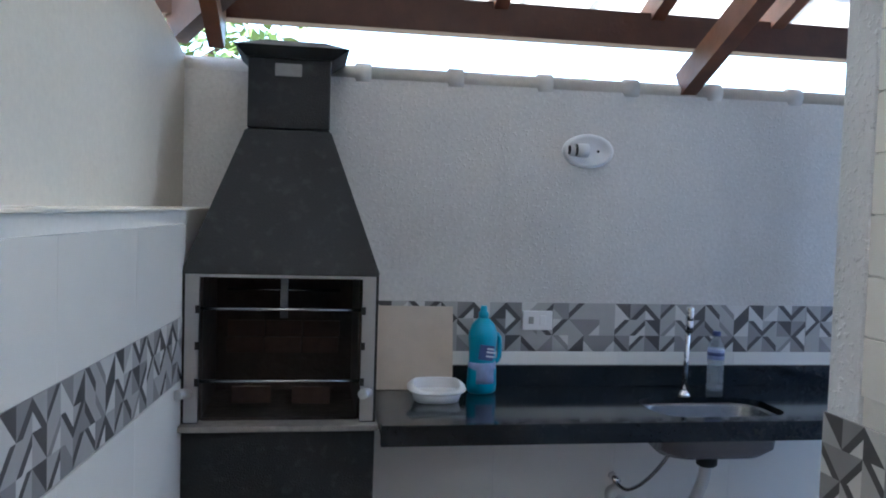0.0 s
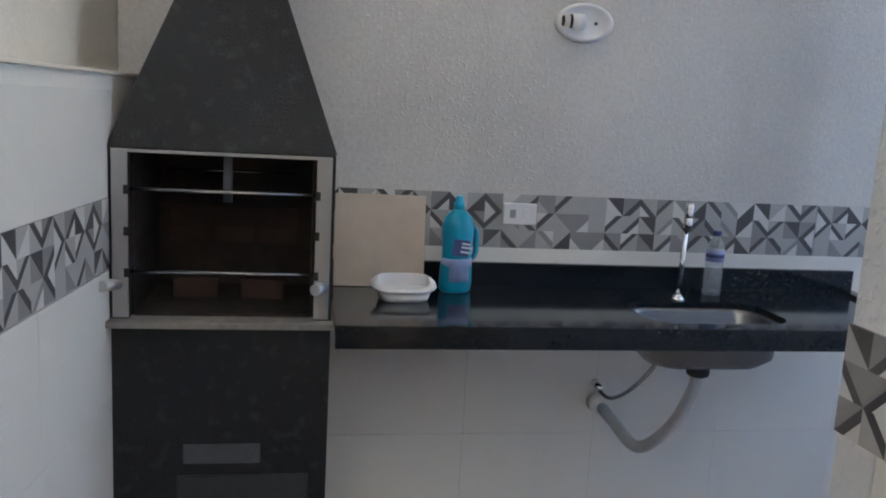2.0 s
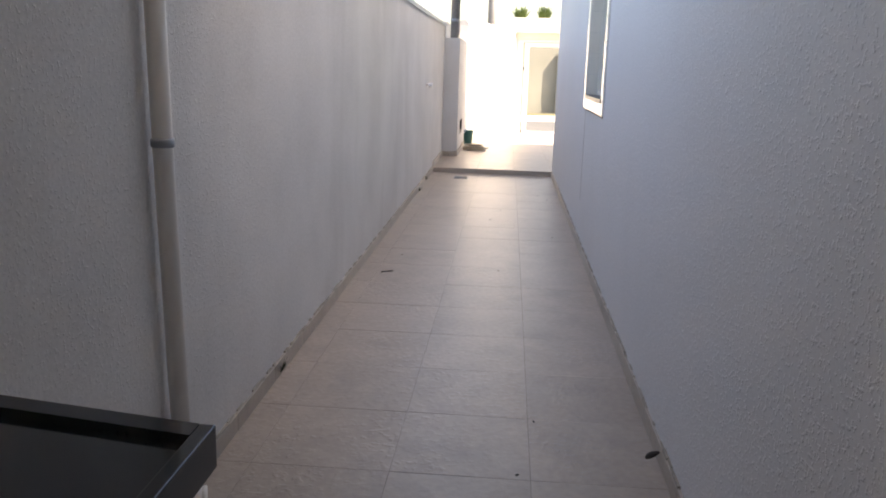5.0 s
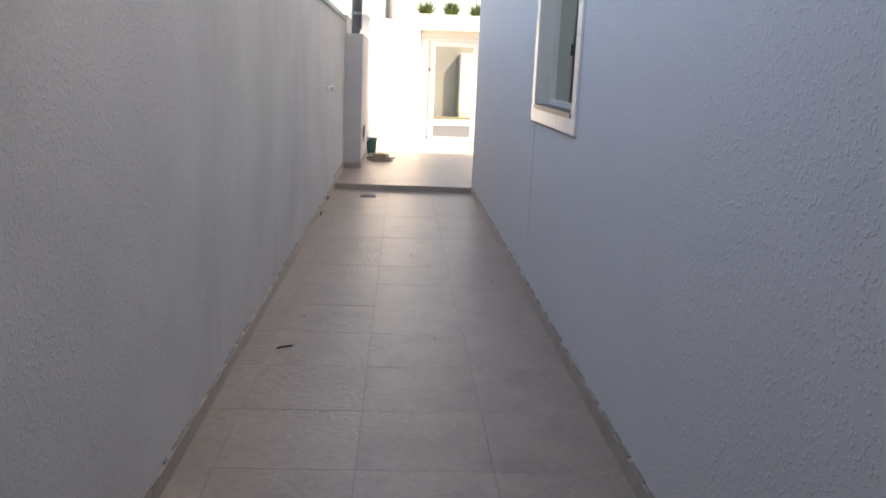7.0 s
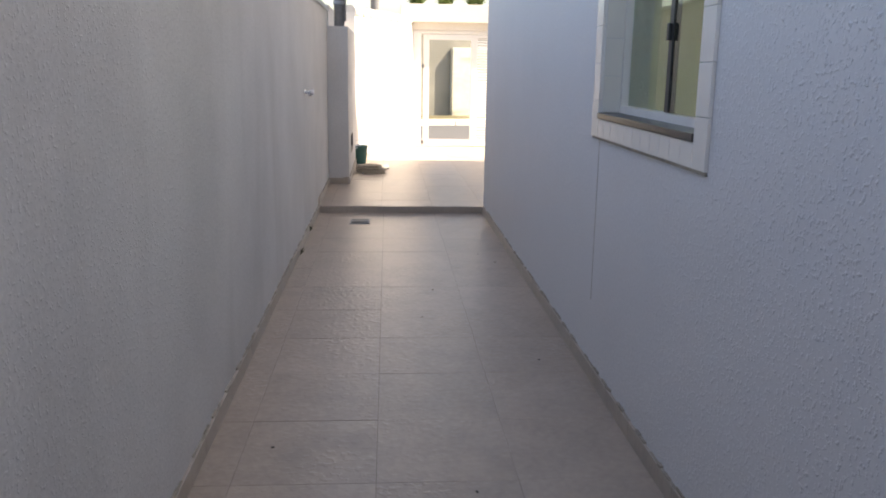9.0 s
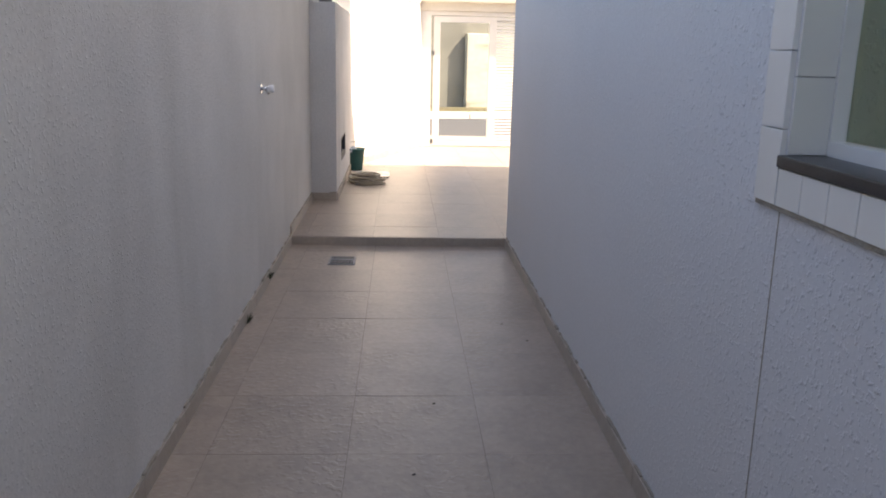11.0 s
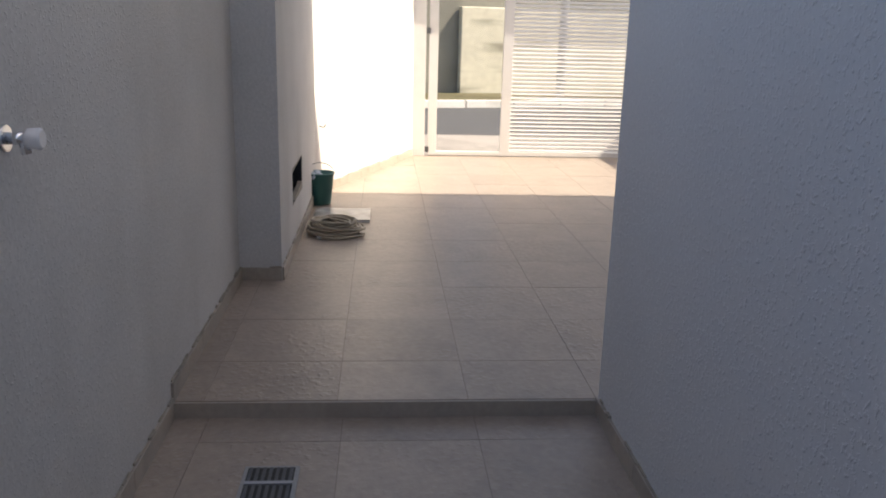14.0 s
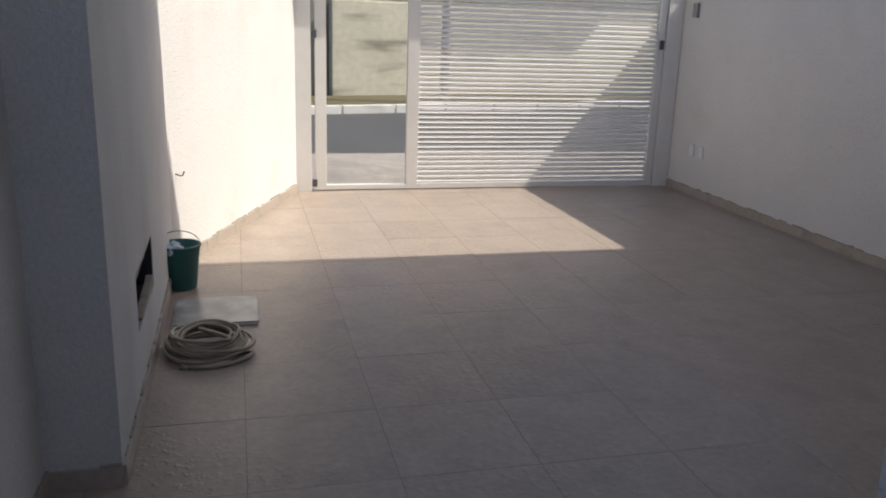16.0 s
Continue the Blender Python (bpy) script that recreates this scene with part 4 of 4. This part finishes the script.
# wavy tiles, one mesh shared by all
TW, TL = 0.30, 0.40
vs, fs = [], []
NW, NL = 12, 2
for j in range(NL + 1):
    for i in range(NW + 1):
        u = i / NW
        wave = 0.022 * math.cos(2 * math.pi * u * 1.0) + 0.006 * math.cos(4 * math.pi * u)
        vs.append((u * TW, -j / NL * TL, wave + (0.030 * (1 - j / NL))))
for j in range(NL):
    for i in range(NW):
        a = j * (NW + 1) + i
        fs.append((a, a + 1, a + NW + 2, a + NW + 1))
bm = bmesh.new()
bv = [bm.verts.new(v) for v in vs]
for f in fs:
    bm.faces.new([bv[k] for k in f]).smooth = True
bmesh.ops.solidify(bm, geom=bm.faces[:], thickness=0.012)
tile_mesh = mesh_of("roof_tile", bm, M["roof_tile"])
pitch = math.degrees(math.atan(SLOPE))
for side, sign in ((1, -1), (-1, 1)):
    for j in range(8):
        off = 0.30 - 0.345 * j
        y = EAVE_Y + off if side > 0 else 2 * RIDGE - EAVE_Y - off
        for i in range(16):
            x = -0.60 + 0.272 * i
            if side > 0:
                m = pose(x, y, roof_z(y) + 0.10, -pitch, 0, 0)
            else:
                m = pose(x + TW, y, roof_z(y) + 0.10, 0, 0, 180) @ pose(0, 0, 0, -pitch, 0, 0)
            part("roof_tile", tile_mesh, None, roof, at=m)
bm = bmesh.new()
tube(bm, [(-0.1, 0, 0), (0.33, 0, 0)], [0.11, 0.10], 12)
ridge_mesh = mesh_of("ridge_tile", bm, M["roof_tile"])
for k in range(12):
    part("ridge_tile", ridge_mesh, None, roof, at=pose(-0.55 + 0.36 * k, RIDGE, roof_z(RIDGE) + 0.10))

# ---- downpipe ----
pipe = thing("downpipe", "white plastic downpipe with a coupling on the boundary wall", "downpipe")
QX, QY = 3.622, NORTH - 0.04
part("pipe", tube(bmesh.new(), [(QX, QY, 0.10), (QX - 0.05, QY, 1.1), (QX - 0.09, QY, 2.3)], 0.0265, 20), M["pvc"], pipe)
part("coupling", lathe(bmesh.new(), [(0.027, 0), (0.031, 0.003), (0.031, 0.02), (0.027, 0.024)], 20), M["flashing"], pipe, "grey pipe clamp", at=pose(QX - 0.05, QY, 1.088))
part("elbow", tube(bmesh.new(), curve_points([(QX, QY, 0.13), (QX, QY, 0.085), (QX + 0.01, QY - 0.02, 0.055), (QX + 0.025, QY - 0.045, 0.042)], 6), 0.031, 18), M["pvc"], pipe)
part("elbow_rim", tube(bmesh.new(), [(QX + 0.022, QY - 0.040, 0.0425), (QX + 0.028, QY - 0.054, 0.041)], 0.036, 18), M["pvc"], pipe)

# ---- small things in the passage ----
fau = thing("garden_tap", "short chrome garden tap on the boundary wall", "tap", at=pose(10.889, NORTH, 1.116))
part("flange", tube(bmesh.new(), [(0, 0, 0), (0, -0.006, 0)], [0.028, 0.026], 18), M["chrome"], fau)
part("body", tube(bmesh.new(), [(0, -0.006, 0), (0, -0.04, 0)], 0.012, 14), M["chrome"], fau)
part("knob", tube(bmesh.new(), [(0, -0.04, 0), (0, -0.045, 0), (0, -0.068, 0), (0, -0.073, 0)], [0.014, 0.020, 0.022, 0.017], 16), M["white_plastic"], fau, "pale round knob")
part("spout", tube(bmesh.new(), [(0, -0.035, 0), (0, -0.04, -0.03)], 0.010, 12), M["chrome"], fau)
drain = thing("floor_drain", "square grey floor drain grate set in the tiles", "drain")
part("frame", boxes((11.375, 11.585, 2.855, 3.025, -0.004, 0.006), bevel=0.002), M["ash"], drain)
# flat black sheet paints the darkness below the grate; there is no hollow
part("pit", boxes((11.388, 11.572, 2.868, 3.012, 0.006, 0.0068)), M["black_rubber"], drain)
for k in range(7):
    y = 2.878 + 0.0208 * k
    part("slat", boxes((11.39, 11.57, y - 0.005, y + 0.005, 0.0066, 0.010)), M["iron"], drain)
part("cross_bar", boxes((11.472, 11.488, 2.868, 3.012, 0.0068, 0.0112)), M["flashing"], drain)


def tuft(name, x, y, z, seed, label):
    r = random.Random(seed)
    bm = bmesh.new()
    for k in range(26):
        a, h, lean = r.uniform(0, 6.28), r.uniform(0.02, 0.055), r.uniform(0.01, 0.045)
        d = Vector((math.cos(a), -abs(math.sin(a)), 0))
        s = Vector((-d.y, d.x, 0)) * 0.003
        p = Vector((r.uniform(-0.02, 0.02), 0, 0))
        bm.faces.new([bm.verts.new(q) for q in (p - s, p + s, p + d * lean + Vector((0, 0, h)))])
    ob = part(name, bm, M["weed"], at=pose(x, y, z))
    tagged(ob, label, "weed")


tuft("weed", 10.22, 3.318, 0.0, 1, "small weed growing from the skirting joint")
tuft("weed", 10.93, 3.318, 0.03, 2, "small weed growing from the skirting joint")
tuft("weed", 4.75, 3.318, 0.02, 3, "moss tuft in the mortar above the skirting")
stick = part("twig", tube(bmesh.new(), curve_points([(6.610, 3.171, 0.006), (6.636, 3.139, 0.006), (6.653, 3.102, 0.006)], 4), 0.004, 6), M["gecko"])
tagged(stick, "thin dark twig lying on the tiles", "twig")
bm = tube(bmesh.new(), curve_points([(4.12, 1.832, 0.055), (4.115, 1.85, 0.05), (4.112, 1.868, 0.042), (4.10, 1.878, 0.04)], 4), [0.004 + 0.007 * math.sin(math.pi * k / 12) for k in range(13)], 8)
tagged(part("dry_leaf", bm, M["gecko"]), "curled dark dry leaf caught on the skirting", "leaf")
r = random.Random(9)
for k in range(9):
    x, y = r.uniform(3.2, 11), r.uniform(1.95, 3.2)
    bm = boxes((-0.006, 0.006, -0.003, 0.003, 0, 0.003), bevel=0.001)
    tagged(part("debris", bm, M["gecko"], at=pose(x, y, 0.0015, 0, 0, r.uniform(0, 180))), "small dark crumb of dirt on the floor tiles", "dirt", "crumbs on the floor")

# ---- garage things ----
hose = thing("garden_hose", "coiled dusty garden hose lying on the garage tiles", "hose")
r = random.Random(12)
HX, HY = 14.44, 2.91
LAPS = 10
laps = [(r.uniform(0.115, 0.185), r.uniform(-0.022, 0.022), r.uniform(-0.02, 0.02), r.uniform(0, 6.28), r.uniform(0.75, 1.0)) for _ in range(LAPS + 2)]
pts = [(HX - 0.205, HY + 0.07, STEP_Z + 0.010), (HX - 0.215, HY - 0.02, STEP_Z + 0.010), (HX - 0.185, HY - 0.12, STEP_Z + 0.011), (HX - 0.10, HY - 0.19, STEP_Z + 0.012)]
for k in range(LAPS * 20):
    a = -2.0 + 2 * math.pi * k / 20
    lap, f = divmod(k / 20, 1.0)
    p, q = laps[int(lap)], laps[int(lap) + 1]
    mixed = [p[i] + (q[i] - p[i]) * f for i in range(5)]
    rad = mixed[0] * (1 + 0.06 * math.sin(2 * a + p[3]))
    lift = 0.009 + 0.0085 * (k / 20) * mixed[4] + 0.012 * math.sin(a + mixed[3]) * min(1.0, k / 30)
    pts.append((HX + mixed[1] + rad * math.cos(a), HY + mixed[2] + rad * math.sin(a), STEP_Z + max(0.009, lift)))
last = pts[-1]
pts += [(HX + 0.07, HY + 0.03, last[2] - 0.015), (HX + 0.05, HY - 0.04, last[2] - 0.045)]
part("coil", tube(bmesh.new(), curve_points(pts, 2), 0.0088, 8), M["hose"], hose)
part("coupler", tube(bmesh.new(), [(HX - 0.205, HY + 0.068, STEP_Z + 0.010), (HX - 0.203, HY + 0.095, STEP_Z + 0.010)], 0.0095, 10), M["ash"], hose)
slab = thing("spare_tiles", "two beige glazed tiles laid flat beside the hose", "tile")
part("lower_tile", boxes((14.70, 15.08, 2.69, 3.08, STEP_Z + 0.001, STEP_Z + 0.010), bevel=0.001), M["spare"], slab)
part("upper_tile", boxes((14.71, 15.08, 2.685, 3.07, STEP_Z + 0.011, STEP_Z + 0.020), bevel=0.001), M["spare"], slab)
bucket = thing("bucket", "dark green plastic bucket with wire handle holding a rag", "bucket", at=pose(15.33, 3.065, STEP_Z) @ Matrix.Diagonal((0.92, 0.92, 0.95, 1)))
part("body", lathe(bmesh.new(), [(0.082, 0), (0.085, 0.004), (0.112, 0.235), (0.118, 0.237), (0.118, 0.250), (0.110, 0.250), (0.08, 0.02)], 28), M["bucket"], bucket)
part("wire_handle", tube(bmesh.new(), [(-0.02, 0.118 * math.cos(t), 0.242 + 0.085 * math.sin(t)) for t in (math.pi * k / 16 for k in range(17))], 0.003, 6), M["aluminium"], bucket, "thin wire handle")
bm = bmesh.new()
bmesh.ops.create_icosphere(bm, subdivisions=3, radius=0.07)
for v in bm.verts:
    v.co *= 0.75 + 0.5 * noise.noise(v.co * 22)
    v.co.z *= 0.7
tagged(part("rag", bm, M["cloth"], bucket, at=pose(-0.05, 0.03, 0.235)), "crumpled pale rag")
gs = thing("garage_sockets", "two small white cover plates on the garage wall", "socket")
for x in (17.28, 17.43):
    part("cover_plate", boxes((x - 0.035, x + 0.035, GARAGE_SOUTH + 0.001, GARAGE_SOUTH + 0.010, 0.40, 0.50), bevel=0.003), M["white_plastic"], gs)
tagged(part("wall_buzzer", boxes((17.55, 17.62, GARAGE_SOUTH + 0.001, GARAGE_SOUTH + 0.03, 1.56, 1.68), bevel=0.006), M["ash"]), "small grey buzzer box on the garage wall", "buzzer")
tagged(part("wall_hook", tube(bmesh.new(), curve_points([(15.7, 3.10, 0.60), (15.7, 3.06, 0.585), (15.7, 3.045, 0.61)], 5), 0.0035, 8), M["iron"]), "small iron hook on the sunlit wall", "hook")

# ---- gate ----
gate = thing("gate", "white aluminium slatted gate with a glazed wicket door", "gate")
GZ0, GZ1 = STEP_Z, 1.83
W = M["white_metal"]


def gbox(name, y0, y1, z0, z1, dx=0.0, d=0.05, parent=None, material=None, label=""):
    return part(name, boxes((GATE_X + dx - d / 2, GATE_X + dx + d / 2, y0, y1, z0, z1), bevel=0.003), material or W, parent or gate, label)


gbox("post", 2.17, 2.30, GZ0, GZ1, d=0.08)
gbox("post", -1.08, -0.935, GZ0, GZ1, d=0.08)
gbox("head_rail", -1.045, 2.30, GZ1, GZ1 + 0.05, d=0.09)
wicket = gbox("wicket_door", 2.045, 2.135, GZ0 + 0.01, GZ1 - 0.01)
gbox("door_stile", 1.275, 1.375, GZ0 + 0.01, GZ1 - 0.01, parent=gate)
gbox("bottom_rail", 1.375, 2.045, GZ0 + 0.01, GZ0 + 0.05, parent=wicket)
gbox("top_rail", 1.375, 2.045, GZ1 - 0.09, GZ1 - 0.01, parent=wicket)
pn = gbox("pane", 1.372, 2.048, GZ0 + 0.045, GZ1 - 0.085, d=0.006, parent=wicket, material=M["glass"])
pn.visible_shadow = False
for z in (0.13, 1.33):
    gbox("hinge", 2.125, 2.165, z - 0.03, z + 0.03, dx=-0.03, d=0.02, parent=wicket, material=M["iron"], label="dark hinge")
gbox("frame_right", -0.925, -0.86, GZ0 + 0.01, GZ1 - 0.01)
gbox("frame_bottom", -0.86, 1.275, GZ0 + 0.01, GZ0 + 0.055)
gbox("frame_top", -0.86, 1.275, GZ1 - 0.05, GZ1 - 0.01)
gbox("latch", -0.915, -0.88, 1.28, 1.36, dx=-0.035, d=0.025, material=M["iron"], label="dark latch")
sm = mesh_of("slat", boxes((-0.006, 0.006, -0.86, 1.275, -0.0145, 0.0145), bevel=0.002), W)
n = 40
for k in range(n):
    z = GZ0 + 0.075 + k * (GZ1 - 0.06 - GZ0 - 0.085) / (n - 1)
    part("slat", sm, None, gate, at=pose(GATE_X, 0, z + 0.002, 0, 30, 0))

# ---- planter beam over the gate ----
structure("gate_lintel", boxes((GATE_X - 0.08, GATE_X + 0.12, -1.3, 2.36, GZ1 + 0.055, 2.0)), M["plaster"], "cream concrete lintel over the gate", "lintel")
structure("gate_planter", boxes((GATE_X - 0.155, GATE_X + 0.28, -0.735, 2.50, 2.0, 2.27), bevel=0.006), M["plaster"], "cream planter trough above the gate", "planter")


def plant(x, y, z, seed, label="tufted green shrub in the planter above the gate", group="shrubs over the gate", size=1.0):
    r = random.Random(seed)
    bm = bmesh.new()
    for k in range(240):
        a, e = r.uniform(0, 6.283), r.uniform(0.5, 1.5)
        ln = r.uniform(0.12, 0.32)
        d = Vector((math.cos(a) * math.cos(e), math.sin(a) * math.cos(e), math.sin(e)))
        s = Vector((-math.sin(a), math.cos(a), 0)) * 0.008
        p = Vector((r.uniform(-0.07, 0.07), r.uniform(-0.1, 0.1), 0))
        q = p + d * ln * 0.6
        tip = p + d * ln + Vector((0, 0, -0.04))
        bm.faces.new([bm.verts.new(v) for v in (p - s * 0.5, p + s * 0.5, q + s, q - s)])
        bm.faces.new([bm.verts.new(v) for v in (q - s, q + s, tip)])
    tagged(part("shrub", bm, M["leaf"], at=pose(x, y, z) @ Matrix.Scale(size, 4)), label, "shrub", group)


for k in range(6):
    plant(GATE_X + 0.03, 2.25 - 0.46 * k, 2.27, 40 + k)

# ---- street ----
street = pose(25.3, 1.0, 0, 0, 0, 13.3)


def street_part(name, bm, m, label, category):
    ob = structure(name, bm, m, label, category)
    ob.matrix_basis = street
    return ob


street_part("road", boxes((-5.6, 0, -60, 60, -0.22, -0.12)), M["asphalt"], "worn grey asphalt street", "road")
structure("pavement_near", boxes((17.95, 20.6, -40, 40, -0.2, -0.06)), M["concrete"], "cracked dusty concrete pavement outside the gate", "pavement")
street_part("verge_far", boxes((0.14, 2.2, -60, 60, -0.2, 0.0)), M["verge"], "strip of dry earth and grass across the street", "verge")
kerb = street_part("kerb_bed", boxes((0.002, 0.138, -60, 60, -0.22, -0.02)), M["concrete"], "kerb across the street", "kerb")
kb = mesh_of("kerb_stone", boxes((0, 0.14, 0.01, 0.98, -0.12, 0.03), bevel=0.012), M["kerb"])
for k in range(-12, 8):
    part("kerb_stone", kb, None, kerb, at=pose(0, k, 0))
street_part("far_wall", boxes((2.2, 2.4, -40, -0.6, -0.2, 1.84), bevel=0.03), M["far_wall"], "weathered cream wall with stains and painted shadows across the street", "wall")
# darker, taller slab behind the cream wall and beyond its end
street_part("far_wall_grey", boxes((2.42, 2.6, -40, 30, -0.2, 2.3)), M["far_dark"], "darker grey-green slab behind the cream wall across the street", "wall")
fp = thing("street_pole", "white-painted street pole at the far kerb", "pole")
fp.matrix_basis = street @ pose(0.45, -2.2, 0)
part("shaft", tube(bmesh.new(), [(0, 0, 0), (0, 0, 7)], [0.09, 0.07], 12), M["kerb"], fp)
part("foot", lathe(bmesh.new(), [(0.17, 0), (0.17, 0.04), (0.1, 0.06)], 12), M["concrete"], fp)


for k in range(5):
    v = street @ Vector((1.55 + 0.1 * (k % 2), 1.2 + 0.5 * k, 0.0))
    plant(v.x, v.y, v.z, 70 + k, "dark weedy shrub at the foot of the far wall", "shrubs across the street", 1.9)


def tree(x, y, height, spread, seed):
    r = random.Random(seed)
    t = thing("tree", "leafy green tree beyond the boundary wall", "tree", "trees beyond the walls", at=pose(x, y, -0.2))
    bm = tube(bmesh.new(), curve_points([(0, 0, 0), (0.1, 0, height * 0.35), (0.0, 0.1, height * 0.7)], 5), [0.16 - 0.012 * k for k in range(11)], 8)
    limbs = []
    for k in range(8):
        a = r.uniform(0, 6.283)
        e = Vector((math.cos(a) * spread * r.uniform(0.4, 0.8), math.sin(a) * spread * r.uniform(0.4, 0.8), height * r.uniform(0.6, 0.95)))
        limbs.append(e)
        tube(bm, [(0.02, 0.05, height * r.uniform(0.4, 0.65)), e * 0.6 + Vector((0, 0, height * 0.28)), e], [0.06, 0.04, 0.02], 6)
    part("trunk", bm, M["twig"], t)
    bm = bmesh.new()
    for k in range(2600):
        c = r.choice(limbs) + Vector((r.gauss(0, spread * 0.24), r.gauss(0, spread * 0.24), r.gauss(0, height * 0.09)))
        a = Vector((r.uniform(-1, 1), r.uniform(-1, 1), r.uniform(-0.6, 0.6))).normalized()
        b = a.cross(Vector((r.uniform(-1, 1), r.uniform(-1, 1), 1))).normalized()
        ln = r.uniform(0.06, 0.12)
        bm.faces.new([bm.verts.new(c + v) for v in (-a * ln, b * ln * 0.45, a * ln, -b * ln * 0.45)])
    part("crown", bm, M["leaf"], t)


tree(-1.5, 9.0, 3.4, 1.6, 5)
tree(4.6, 11.5, 2.9, 1.6, 6)
tree(23.5, 14.0, 5.0, 2.2, 7)

# ---- floor tiles ----
TX_, TY_ = 0.4867, 0.468
ft = {}


def floor_tiles(parent, x0, x1, y0, y1, ox, oy, z):
    r = random.Random(3)
    i0, i1 = math.floor((x0 - ox) / TX_), math.ceil((x1 - ox) / TX_)
    j0, j1 = math.floor((y0 - oy) / TY_), math.ceil((y1 - oy) / TY_)
    for i in range(i0, i1):
        for j in range(j0, j1):
            a, b = max(x0, ox + i * TX_), min(x1, ox + (i + 1) * TX_)
            c, d = max(y0, oy + j * TY_), min(y1, oy + (j + 1) * TY_)
            if b - a < 0.01 or d - c < 0.01:
                continue
            key = (round(b - a, 3), round(d - c, 3))
            if key not in ft:
                ft[key] = mesh_of("floor_tile", boxes((0.0008, b - a - 0.0008, 0.0008, d - c - 0.0008, -0.0018, 0), bevel=0.0003), M["floor_tile"])
            part("floor_tile", ft[key], None, parent, at=pose(a, c, z + r.uniform(-0.0003, 0.0003), r.uniform(-0.025, 0.025), r.uniform(-0.025, 0.025), 0))


floor_tiles(floor_low, WEST, STEP_X - 0.012, SOUTH, NORTH, 11.265, 2.27, 0.0)
floor_tiles(floor_low, -0.2, EX, -1.6, SOUTH, 11.265, 2.27, 0.0)
floor_tiles(floor_high, STEP_X, 17.95, GARAGE_SOUTH, NORTH - 0.005, 13.27, 2.29, STEP_Z)
